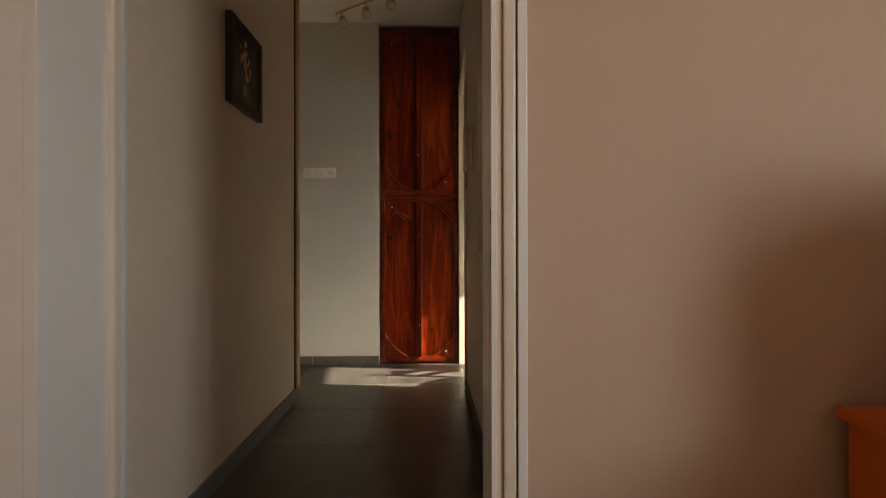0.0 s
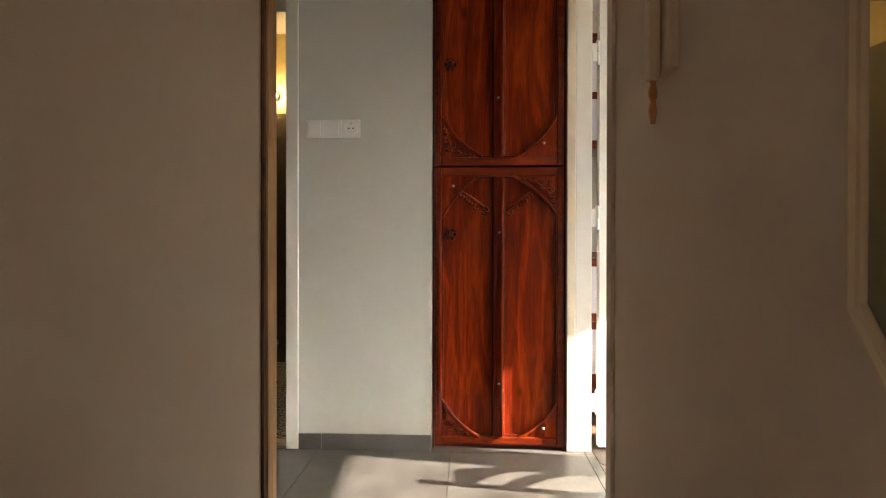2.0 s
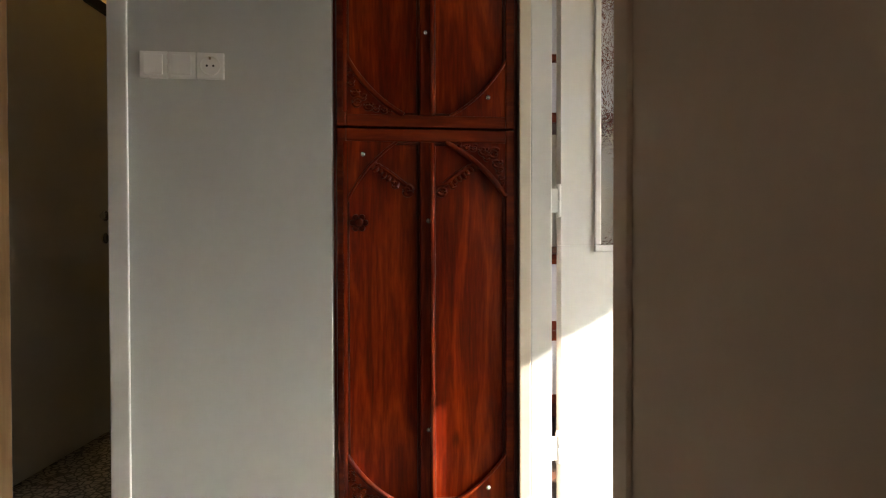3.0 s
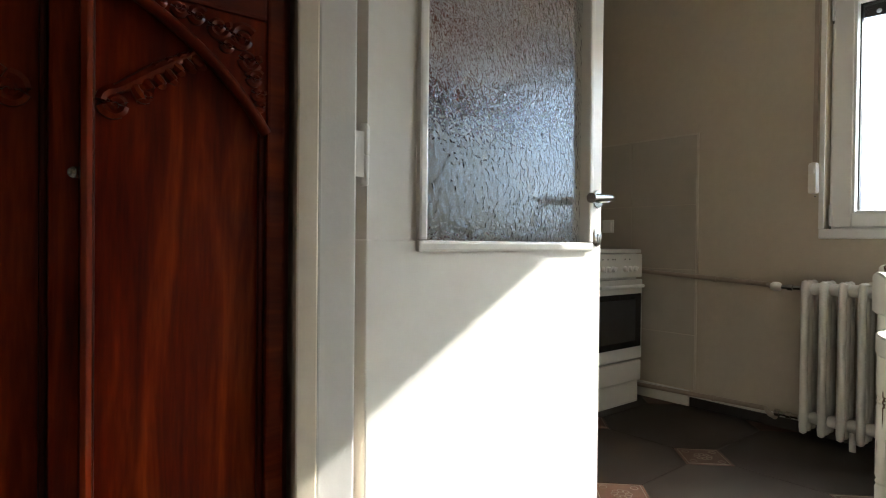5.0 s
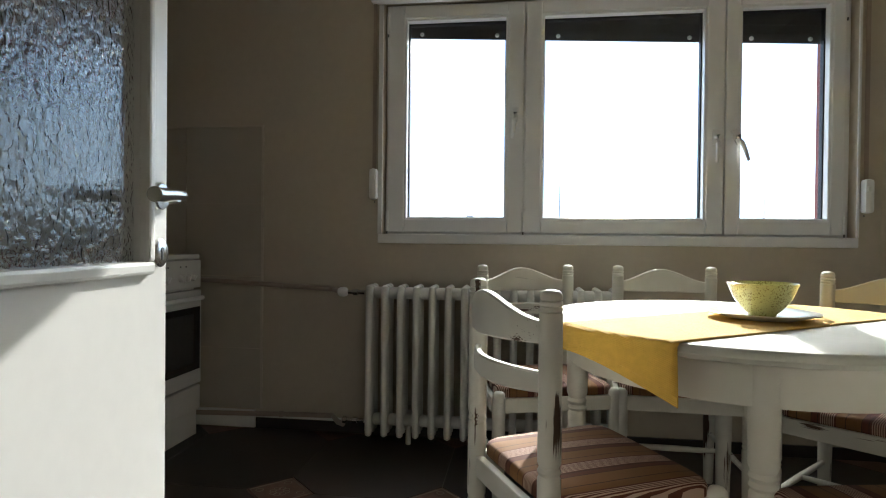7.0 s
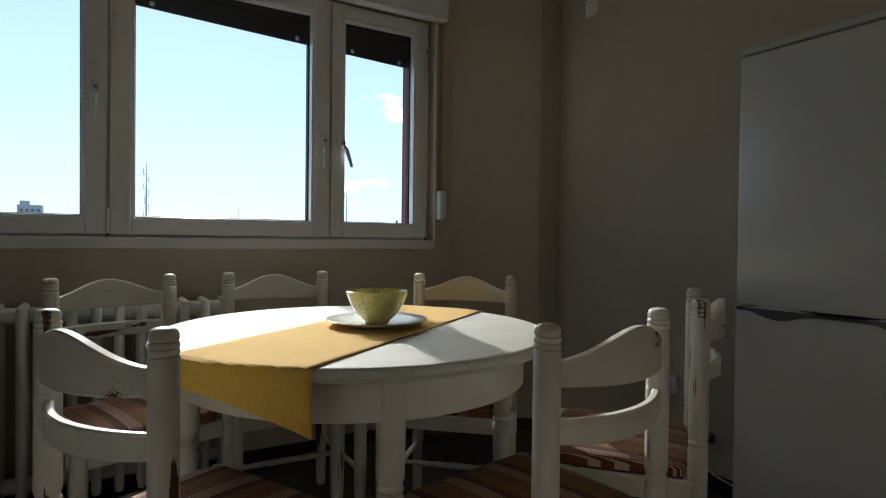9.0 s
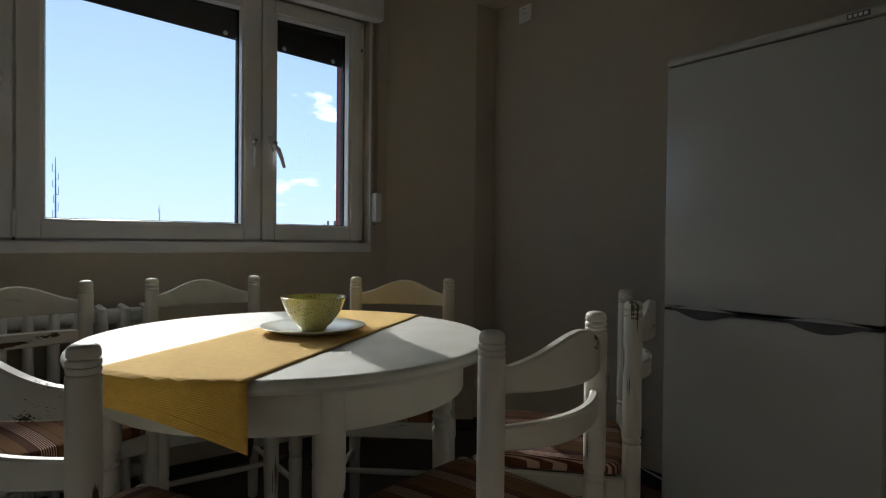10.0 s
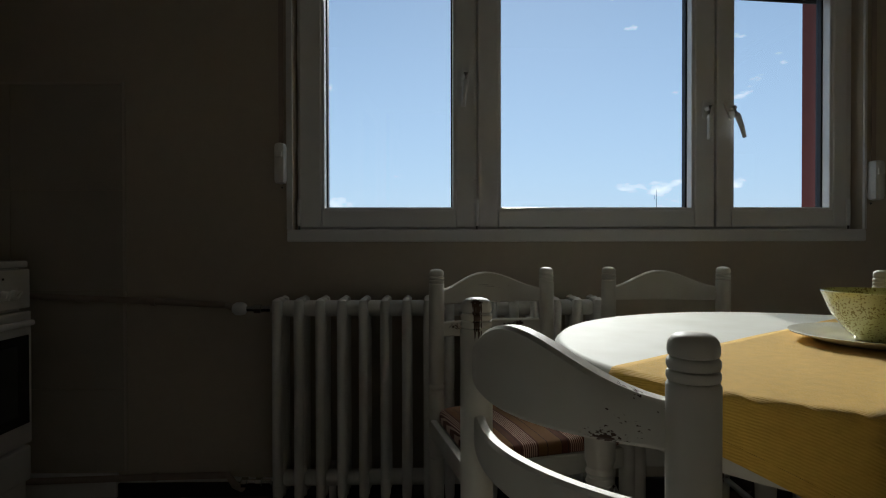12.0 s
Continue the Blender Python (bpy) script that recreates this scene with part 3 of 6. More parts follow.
# kitchen walls
T = 0.27
PIER = ((XK1 - 0.001, 2.30), (2.685, 1.92), (2.685, YK0), (XK1 - 0.001, YK0))
bm = bx(bmesh.new(), XK1, 1.66, 0, XK1 + T, WY0, CEIL)
bx(bm, XK1, WY1, 0, XK1 + T, YK1 + 0.1, CEIL)
bx(bm, XK1, WY0, 0, XK1 + T, WY1, WZ0)
bx(bm, XK1, WY0, WZ1, XK1 + T, WY1, CEIL)
structure("wall_kitchen_window", bm, M_KITCHEN, "greige painted kitchen wall with the window", "wall")
structure("wall_kitchen_back", box(XK0, YK1, 0, XK1, YK1 + 0.1, CEIL), M_KITCHEN, "greige painted kitchen back wall", "wall")
bm = bx(bmesh.new(), XK0, 1.66, 0, XK1, YK0, CEIL)
bx(bm, XK0, YK0, 2.24, PIER[1][0], PIER[1][1], CEIL)
structure("wall_kitchen_niche", bm, M_KITCHEN, "greige painted kitchen wall with a shallow niche", "wall")
structure("wall_kitchen_pier", prism(bmesh.new(), PIER, 0, CEIL), M_KITCHEN, "greige painted slanting pier between window and niche", "wall")
bm = bx(bmesh.new(), XK0 - 0.1, 4.45 + 0.62, 0, XK0, YK1 + 0.1, CEIL)
structure("wall_kitchen_side", bm, M_KITCHEN, "greige painted kitchen side wall", "wall")
structure("ceiling", box(-2.75, -3.1, CEIL, 3.22, 7.6, CEIL + 0.15), M_CEIL, "white painted ceiling", "ceiling")
structure("floor", box(-2.75, -3.1, -0.15, 3.22, 7.6, -0.006), M_GROUT, "floor slab with sandy grout under the tiles", "floor")


# ---- kitchen window ----
def ring(bm, y0, y1, z0, z1, iy0, iy1, iz0, iz1, x0, x1, bevel=0.004):
    """A rectangular frame in a wall that faces along x."""
    bx(bm, x0, y0, z0, x1, iy0, z1, bevel=bevel)
    bx(bm, x0, iy1, z0, x1, y1, z1, bevel=bevel)
    bx(bm, x0, iy0, z0, x1, iy1, iz0, bevel=bevel)
    bx(bm, x0, iy0, iz1, x1, iy1, z1, bevel=bevel)
    return bm


window = tagged(new("window_1"), label="white plastic three-sash kitchen window with a roller shutter", category="window", kind="structure")
part("window_frame", ring(bmesh.new(), 2.408, 4.542, 0.98, 2.117, 2.455, 4.50, 1.01, 2.09, 3.004, 3.075), M_PVC, window)
for y in (2.943, 3.86):
    part("mullion", box(3.004, y - 0.03, 1.01, 3.072, y + 0.03, 2.09, bevel=0.003), M_PVC, window)
SASH = ((2.437, 2.944, 2.490, 2.885), (2.951, 3.857, 3.026, 3.780), (3.864, 4.532, 3.940, 4.448))
for k, (y0, y1, g0, g1) in enumerate(SASH):
    sash = part("sash", ring(bmesh.new(), y0, y1, 0.992, 2.105, g0, g1, 1.058, 2.045, 2.985, 3.05, 0.006), M_PVC, window)
    part("glazing_bead", ring(bmesh.new(), g0 - 0.004, g1 + 0.004, 1.054, 2.049, g0 + 0.012, g1 - 0.012, 1.068, 2.033, 2.990, 3.034, 0.004), M_PVC, sash)
    part("gasket", ring(bmesh.new(), g0 + 0.008, g1 - 0.008, 1.062, 2.040, g0 + 0.017, g1 - 0.017, 1.072, 2.028, 3.035, 3.068, 0), M_GASKET, sash)
    pane = part("pane", box(3.044, g0 + 0.01, 1.066, 3.050, g1 - 0.01, 2.034), M_GLASS, sash)
    pane.visible_shadow = False
for y, z, lean in ((2.987, 1.44, 0), (2.895, 1.44, -22), (3.905, 1.56, 4)):
    bm = bx(bmesh.new(), -0.012, -0.014, -0.035, 0.0, 0.014, 0.035, bevel=0.004)
    lathe(bm, [(0.009, 0), (0.009, 0.032)], 12, pose(-0.008, 0, 0.0, 0, -90, 0))
    tube(bm, [(-0.036, 0, 0.006), (-0.040, 0, -0.03), (-0.038, 0, -0.075), (-0.030, 0, -0.118)], [0.010, 0.0105, 0.0095, 0.007], 10)
    part("window_handle", bm, M_PVC, window, "white lever handle", smooth=True, at=pose(2.986, y, z, lean, 0, 0))
for y, z in ((4.530, 1.05), (4.530, 2.02), (3.862, 1.05), (2.435, 1.05), (2.435, 2.02)):
    bm = lathe(bmesh.new(), [(0.006, -0.05), (0.0075, -0.045), (0.0075, 0.045), (0.006, 0.05)], 10)
    part("hinge", bm, M_PVC, window, at=pose(2.980, y, z))
    part("hinge_pin", lathe(bmesh.new(), [(0.004, -0.065), (0.004, -0.052)], 8), M_GREYPL, window, at=pose(2.980, y, z))
bm = bx(bmesh.new(), 2.938, 2.395, 0.938, 3.01, 4.567, 0.984, bevel=0.006)
bx(bm, 2.938, 4.546, 0.984, 2.949, 4.567, 2.098)
bx(bm, 2.938, 2.395, 0.984, 2.949, 2.404, 2.098)
part("window_sill", bm, M_PVC, window, "white plastic sill and edge trim")
for k in range(6):
    part("shutter_slat", box(-0.006 + 0.003 * (k % 2), -1.066, k * 0.042, 0.006 + 0.003 * (k % 2), 1.066, 0.046 + k * 0.042, bevel=0.003), M_BLIND, window, at=pose(3.103, 3.475, 1.940, 2.75, 0, 0))
for y in (2.54, 2.80, 3.08, 3.70, 4.00, 4.38):
    part("shutter_stop", lathe(bmesh.new(), [(0.009, 0), (0.011, 0.004), (0.008, 0.010), (0.002, 0.013)], 12, pose(0, 0, 0, 0, -90, 0)), M_PVC, window, at=pose(3.096, y, 1.958 + (y - 3.475) * 0.048))

part_box = structure("shutter_box", box(2.885, 2.362, 2.102, 2.949, 4.60, 2.42, bevel=0.006), M_PVC, "white roller shutter box above the window", "shutter box")


def strap_winder(y, z):
    t = thing("strap_winder", pose(2.949, y, z), "white plastic strap winder of the roller shutter on the wall", "strap winder", "shutter strap winders")
    part("case", bx(bmesh.new(), -0.050, -0.02, -0.075, 0, 0.02, 0.075, bevel=0.016), M_SWITCH, t, smooth=True)
    part("lip", bx(bmesh.new(), -0.055, -0.012, 0.02, -0.048, 0.012, 0.042, bevel=0.003), M_SWITCH, t)
    part("screw", lathe(bmesh.new(), [(0.004, 0), (0.003, 0.004)], 8, pose(0, 0, 0, 0, -90, 0)), M_GREYPL, t, at=pose(0.0, 0, -0.085))
    part("strap", box(-0.014, -0.009, 0.065, -0.011, 0.009, 2.105 - z), M_PIPE, t, "worn grey pull strap")


strap_winder(4.585, 1.225)
strap_winder(2.372, 1.165)

# red rendered reveal outside the glass
bm = bx(bmesh.new(), 3.11, 2.395, 0.93, 3.30, 2.412, 2.12)
bx(bm, 3.11, 4.540, 0.93, 3.30, 4.556, 2.12)
bx(bm, 3.222, 1.60, -3.0, 3.30, 2.395, 2.9)
bx(bm, 3.222, 4.556, -3.0, 3.30, 6.08, 2.9)
bx(bm, 3.222, 2.412, -3.0, 3.30, 4.54, 0.955)
bx(bm, 3.222, 2.412, 2.122, 3.30, 4.54, 2.9)
structure("facade", bm, M_BRICKRED, "red rendered outside wall round the window", "outside wall")

# ---- kitchen door with rippled glass ----
door = tagged(new("door_1"), label="white painted kitchen door standing open, with a rippled glass pane", category="door", kind="structure")
bm = bx(bmesh.new(), 0.2565, 4.428, 0, 0.328, 4.4395, 2.08, bevel=0.004)
part("far_lining", bm, M_WHITE, door)
part("near_lining", box(0.227, 3.621, 0, 0.336, 3.642, 2.08, bevel=0.003), M_WHITE, door)
part("head_lining", box(0.227, 3.642, 2.058, 0.328, 4.428, 2.079, bevel=0.003), M_WHITE, door)
part("far_architrave", box(0.2165, 4.425, 0, 0.256, 4.4395, 2.13, bevel=0.004), M_FRAME, door)
part("near_architrave", box(0.212, 3.575, 0, 0.2245, 3.640, 2.13, bevel=0.004), M_HALL, door)
part("head_architrave", box(0.212, 3.640, 2.072, 0.2245, 4.436, 2.13, bevel=0.004), M_FRAME, door)
LX0, LX1, LY0, LY1 = 0.364, 1.182, 4.538, 4.578
bm = bx(bmesh.new(), LX0, LY0, 0.012, LX1, LY1, 0.905, bevel=0.003)
bx(bm, LX0, LY0, 0.905, 0.506, LY1, 1.93)
bx(bm, 1.106, LY0, 0.905, LX1, LY1, 1.93)
bx(bm, LX0, LY0, 1.93, LX1, LY1, 2.05)
# the leaf stands a little short of square to the wall
SWING = pose(LX1, LY0, 0) @ pose(0, 0, 0, 0, 0, 5.6) @ pose(-LX1, -LY0, 0)
leaf = part("leaf", bm, M_WHITE, door, at=SWING)
for side, (ya, yb) in enumerate(((LY0 - 0.010, LY0 + 0.012), (LY1 - 0.012, LY1 + 0.010))):
    bm = bx(bmesh.new(), 0.484, ya, 0.882, 1.127, yb, 0.905, bevel=0.006)
    bx(bm, 0.484, ya, 1.93, 1.127, yb, 1.955, bevel=0.006)
    bx(bm, 0.484, ya, 0.905, 0.508, yb, 1.93, bevel=0.006)
    bx(bm, 1.105, ya, 0.905, 1.127, yb, 1.93, bevel=0.006)
    part("glass_bead", bm, M_WHITE, leaf)
rip = part("pane", box(0.500, 4.555, 0.898, 1.112, 4.561, 1.937), M_RIPPLE, leaf, "rippled obscure glass pane")
rip.visible_shadow = False


def lever_handle(parent, m, mirror=1):
    """A lever on a round rose with a key escutcheon below; the lever runs towards -x."""
    bm = lathe(bmesh.new(), [(0.026, 0), (0.026, 0.006), (0.023, 0.010), (0.010, 0.011), (0.010, 0.040)], 24, pose(0, 0, 0, 90, 0, 0))
    part("rose", bm, M_CHROME, parent, smooth=True, at=m)
    pts = [(mirror * x, y, z) for x, y, z in ((0.004, -0.036, 0.001), (0.002, -0.046, 0.002), (-0.012, -0.050, 0.002), (-0.05, -0.050, 0.0), (-0.085, -0.051, -0.003), (-0.108, -0.052, -0.004))]
    part("lever", tube(bmesh.new(), pts, [0.007, 0.0085, 0.0095, 0.0105, 0.012, 0.0135], 14), M_CHROME, parent, "brushed metal lever", smooth=True, at=m)
    bm = lathe(bmesh.new(), [(0.026, 0), (0.026, 0.006), (0.022, 0.009)], 24, pose(0, 0, 0, 90, 0, 0))
    part("escutcheon", bm, M_CHROME, parent, smooth=True, at=m @ pose(0, 0, -0.104))
    bm = lathe(bmesh.new(), [(0.0045, 0), (0.0045, 0.0012)], 12, pose(0, -0.009, 0.006, 90, 0, 0))
    bx(bm, -0.002, -0.0102, -0.013, 0.002, -0.009, 0.006)
    part("keyhole", bm, M_GASKET, parent, at=m @ pose(0, 0, -0.104))


lever_handle(leaf, pose(1.151, LY0, 1.024))
for z in (0.22, 1.055, 1.80):
    bm = lathe(bmesh.new(), [(0.007, -0.055), (0.009, -0.05), (0.009, -0.002), (0.0075, 0.0), (0.009, 0.002), (0.009, 0.05), (0.006, 0.056)], 14, pose(0.352, 4.531, z))
    bx(bm, 0.326, 4.524, z - 0.04, 0.352, 4.528, z + 0.04)
    bx(bm, 0.352, 4.532, z - 0.04, 0.368, 4.5365, z + 0.04)
    part("hinge", bm, M_WHITE, leaf, smooth=True)


# ---- built-in wardrobe ----
def spiral(bm, cx, cz, r, turns, hand, y, thick, start=0.0):
    pts, rad = [], []
    n = int(14 * turns)
    for k in range(n + 1):
        a = start + hand * 2 * math.pi * turns * k / n
        q = r * (1 - 0.85 * k / n)
        pts.append((cx + q * math.cos(a), y, cz + q * math.sin(a)))
        rad.append(thick * (1 - 0.35 * k / n))
    tube(bm, pts, rad, 6)


def bracket(cx, cz, sx, sz, w, h):
    """Outline of a corner bracket with a hollow slope, in (x, z)."""
    pts = [(cx, cz), (cx + sx * w, cz)]
    for k in range(1, 12):
        t = k / 12
        x = (1 - t) ** 2 * w + 2 * t * (1 - t) * w * 0.36
        z = t ** 2 * h + 2 * t * (1 - t) * h * 0.36
        pts.append((cx + sx * x, cz + sz * z))
    pts.append((cx, cz + sz * h))
    return pts


def slab(pts, y0, y1):
    bm = bmesh.new()
    a = [bm.verts.new((x, y0, z)) for x, z in pts]
    b = [bm.verts.new((x, y1, z)) for x, z in pts]
    n = len(a)
    bm.faces.new(a)
    bm.faces.new(list(reversed(b)))
    for i in range(n):
        bm.faces.new((a[i], b[i], b[(i + 1) % n], a[(i + 1) % n]))
    return bm


def wardrobe_door(parent, name, z0, z1, top_rail, bottom_rail):
    """Two tall panels with a middle stile; the frame has a raised inner moulding."""
    a, b = z0 + bottom_rail, z1 - top_rail
    bm = bx(bmesh.new(), -0.292, -0.008, z0, -0.262, 0.02, z1, bevel=0.005)
    bx(bm, 0.262, -0.008, z0, 0.292, 0.02, z1, bevel=0.005)
    bx(bm, -0.262, -0.008, z0, 0.262, 0.02, a, bevel=0.005)
    bx(bm, -0.262, -0.008, b, 0.262, 0.02, z1, bevel=0.005)
    d = part(name, bm, M_REDH, parent)
    part("middle_stile", box(-0.024, -0.008, a, 0.020, 0.02, b, bevel=0.005), M_RED, d)
    part("stile_moulding", box(0.008, -0.021, a + 0.002, 0.024, -0.004, b - 0.002, bevel=0.007), M_REDGLOSS, d, "worn glossy moulding", smooth=True)
    part("frame_moulding", box(-0.272, -0.019, a + 0.002, -0.257, -0.005, b - 0.002, bevel=0.006), M_REDGLOSS, d, "worn glossy moulding", smooth=True)
    for x0, x1 in ((-0.262, -0.024), (0.020, 0.262)):
        part("panel", box(x0, 0.012, a, x1, 0.018, b), M_RED, d)
        bm = bmesh.new()
        for (p0, p1, q0, q1) in ((x0, x0 + 0.009, a, b), (x1 - 0.009, x1, a, b), (x0, x1, a, a + 0.009), (x0, x1, b - 0.009, b)):
            bx(bm, p0, 0.001, q0, p1, 0.013, q1, bevel=0.004)
        part("panel_moulding", bm, M_REDDARK, d)
    return d, a, b


def corner_piece(d, cx, cz, sx, sz, w, h, carved):
    part("corner_bracket", slab(bracket(cx, cz, sx, sz, w, h), -0.002, 0.013), M_RED, d)
    curve = bracket(cx, cz, sx, sz, w, h)[1:]
    part("bracket_moulding", tube(bmesh.new(), [(x, -0.003, z) for x, z in curve], 0.009 if carved else 0.0045, 12), M_REDCARVE, d, smooth=True)
    if carved:
        for fx, fz, r, hand in ((0.20, 0.20, 0.105, 1), (0.38, 0.15, 0.085, -1), (0.15, 0.38, 0.085, -1), (0.53, 0.10, 0.062, 1), (0.10, 0.53, 0.062, 1),
                                (0.66, 0.075, 0.045, -1), (0.075, 0.66, 0.045, -1), (0.77, 0.05, 0.03, 1), (0.05, 0.77, 0.03, 1), (0.31, 0.29, 0.05, 1)):
            bm = bmesh.new()
            spiral(bm, cx + sx * w * fx, cz + sz * h * fz, r * w, 1.5, hand * sx * sz, -0.005, 0.034 * w, 0.6)
            part("carved_scroll", bm, M_REDCARVE, d, smooth=True)


def nail(d, x, z):
    part("knob", lathe(bmesh.new(), [(0.004, 0), (0.004, 0.006), (0.0075, 0.008), (0.008, 0.012), (0.005, 0.016), (0.001, 0.017)], 14, pose(0, 0, 0, 90, 0, 0)), M_CHROME, d, "small nickel stud", smooth=True, at=pose(x, 0.004, z))


def rosette(d, x, z):
    bm = lathe(bmesh.new(), [(0.018, 0), (0.018, 0.006), (0.008, 0.012), (0.007, 0.022), (0.016, 0.028), (0.012, 0.036), (0.002, 0.038)], 18, pose(0, 0, 0, 90, 0, 0))
    part("rosette_knob", bm, M_REDDARK, d, "dark turned rosette knob", smooth=True, at=pose(x, 0.010, z))
    for k in range(6):
        a = k * math.pi / 3
        part("petal", lathe(bmesh.new(), [(0.002, 0), (0.010, 0.003), (0.009, 0.008), (0.002, 0.010)], 10, pose(0, 0, 0, 90, 0, 0)), M_REDDARK, d, smooth=True, at=pose(x + 0.021 * math.cos(a), 0.006, z + 0.021 * math.sin(a)))


def scroll(d, side, x, z):
    """A carved acanthus leaf, side mirrors it: a curl at the foot and a lobed tail that rises outwards."""
    bm = bmesh.new()
    spiral(bm, 0.002, -0.030, 0.020, 1.5, side, 0.008, 0.0085, math.pi / 2)
    spiral(bm, side * 0.040, -0.012, 0.011, 1.3, side, 0.008, 0.0062, math.pi / 2)

    def spine(t):
        return side * (0.002 + 0.112 * t), -0.010 + 0.074 * t ** 1.35 + 0.010 * math.sin(math.pi * t)

    pts = [spine(i / 16) for i in range(17)]
    tube(bm, [(px, 0.010, pz) for px, pz in pts], [0.0085 * (0.45 + 0.75 * math.sin(math.pi * (0.18 + 0.78 * i / 16))) for i in range(17)], 8)
    for k in range(7):
        px, pz = spine(0.20 + 0.118 * k)
        w = 0.023 - 0.0017 * k + (0.003, -0.002, 0.001)[k % 3]
        lean = 0.25 + 0.14 * k
        lobe = [(px + side * w * (lean * q + 0.25 * math.sin(math.pi * q)), 0.010 - 0.004 * math.sin(math.pi * q), pz - w * (0.95 * math.sin(2.3 * q))) for q in (0, 0.25, 0.5, 0.75, 1.0)]
        tube(bm, lobe, [0.0066, 0.0078, 0.0076, 0.0056, 0.0022], 8)
    for k in range(4):
        px, pz = spine(0.42 + 0.16 * k)
        h = 0.013 - 0.0018 * k
        tube(bm, [(px, 0.009, pz), (px + side * 0.3 * h, 0.007, pz + 0.7 * h), (px + side * 0.9 * h, 0.008, pz + 1.05 * h), (px + side * 1.4 * h, 0.011, pz + 0.8 * h)], [0.0062, 0.0060, 0.0046, 0.0018], 7)
    part("scroll_ornament", bm, M_REDCARVE, d, "carved acanthus scroll", smooth=True, at=pose(x, 0, z))


wardrobe = thing("wardrobe", pose(-0.0875, 4.45, 0), "red-stained pine built-in wardrobe with carved corner ornaments", "wardrobe")
for x0, x1 in ((-0.3025, -0.294), (0.294, 0.3025)):
    part("side_panel", box(x0, 0.002, 0, x1, 0.579, 2.585), M_REDDARK, wardrobe)
part("back_panel", box(-0.3025, 0.580, 0, 0.3025, 0.600, 2.585), M_REDDARK, wardrobe)
part("top_panel", box(-0.2935, 0.022, 2.565, 0.2935, 0.579, 2.585), M_REDDARK, wardrobe)
part("bottom_panel", box(-0.2935, 0.022, 0, 0.2935, 0.579, 0.018), M_REDDARK, wardrobe)
up, a, b = wardrobe_door(wardrobe, "upper_door", 1.291, 2.578, 0.05, 0.04)
corner_piece(up, -0.262, a, 1, 1, 0.185, 0.185, True)
corner_piece(up, 0.262, a, -1, 1, 0.185, 0.185, False)
corner_piece(up, -0.262, b, 1, -1, 0.185, 0.185, False)
corner_piece(up, 0.262, b, -1, -1, 0.185, 0.185, True)
nail(up, 0.203, 1.394)
nail(up, -0.003, 1.60)
nail(up, -0.208, 2.45)
rosette(up, -0.222, 1.755)
low, a, b = wardrobe_door(wardrobe, "lower_door", 0.020, 1.286, 0.042, 0.036)
corner_piece(low, -0.262, a, 1, 1, 0.17, 0.165, True)
corner_piece(low, 0.262, a, -1, 1, 0.17, 0.15, False)
corner_piece(low, -0.262, b, 1, -1, 0.165, 0.20, False)
corner_piece(low, 0.262, b, -1, -1, 0.20, 0.175, True)
for x, z in ((0.203, 0.097), (0.004, 0.298), (-0.208, 1.201), (0.004, 0.987)):
    nail(low, x, z)
rosette(low, -0.222, 0.980)
scroll(low, 1, 0.050, 1.115)
scroll(low, -1, -0.066, 1.115)

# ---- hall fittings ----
trim = structure("trim", box(XL + 0.0005, 3.358, 0.073, XL + 0.010, 3.378, CEIL, bevel=0.003), M_TRIMDARK, "dark narrow edge of the oak corner trim", "trim")
bm = bx(bmesh.new(), XL + 0.0005, 3.379, 0.073, XL + 0.014, 3.452, CEIL, bevel=0.004)
part("oak_strip", bx(bm, XL - 0.06, 3.441, 0.073, XL + 0.0005, 3.452, CEIL, bevel=0.004), M_TRIM, trim, "varnished oak strip")


def skirting(name, rows, axis_label, material=None):
    sk = tagged(new(name), label=axis_label, category="skirting", kind="structure")
    for x0, y0, x1, y1 in rows:
        part("skirting_tile", box(min(x0, x1), min(y0, y1), 0.0, max(x0, x1), max(y0, y1), 0.072, bevel=0.002), material or M_SKIRT, sk)
    return sk


rows = []
y = 1.42
while y < 3.44:
    rows.append((XL, y, XL + 0.011, min(y + 0.597, 3.452)))
    y += 0.6
skirting("baseboard", rows, "grey tile skirting along the hall wall")
rows = [(XR - 0.011, y0, XR, y1) for y0, y1 in ((1.42, 1.796), (1.80, 2.397), (2.40, 2.997), (3.0, 3.574))]
skirting("baseboard", rows, "grey tile skirting along the hall wall")
skirting("baseboard", [(-0.997, YW - 0.012, -0.893, YW), (-0.890, YW - 0.012, -0.393, YW)], "grey tile skirting under the switches")


def switch_plate(t, x, kind):
    part("plate", bx(bmesh.new(), x - 0.0405, -0.011, -0.0405, x + 0.0405, 0, 0.0405, bevel=0.003), M_SWITCH, t)
    if kind == "switch":
        part("rocker", bx(bmesh.new(), x - 0.028, -0.017, -0.030, x + 0.028, -0.010, 0.030, bevel=0.002), M_SWITCH, t)
    else:
        part("socket_ring", lathe(bmesh.new(), [(0.031, 0), (0.031, 0.004), (0.028, 0.005), (0.026, 0.001)], 28, pose(x, -0.011, 0, 90, 0, 0)), M_SWITCH, t, smooth=True)
        for dx in (-0.0095, 0.0095):
            part("pin_hole", lathe(bmesh.new(), [(0.0035, 0), (0.0035, 0.0012)], 10, pose(x + dx, -0.0112, 0, 90, 0, 0)), M_GASKET, t)
        part("earth_clip", box(x - 0.003, -0.0155, 0.018, x + 0.003, -0.011, 0.026), M_CHROME, t)


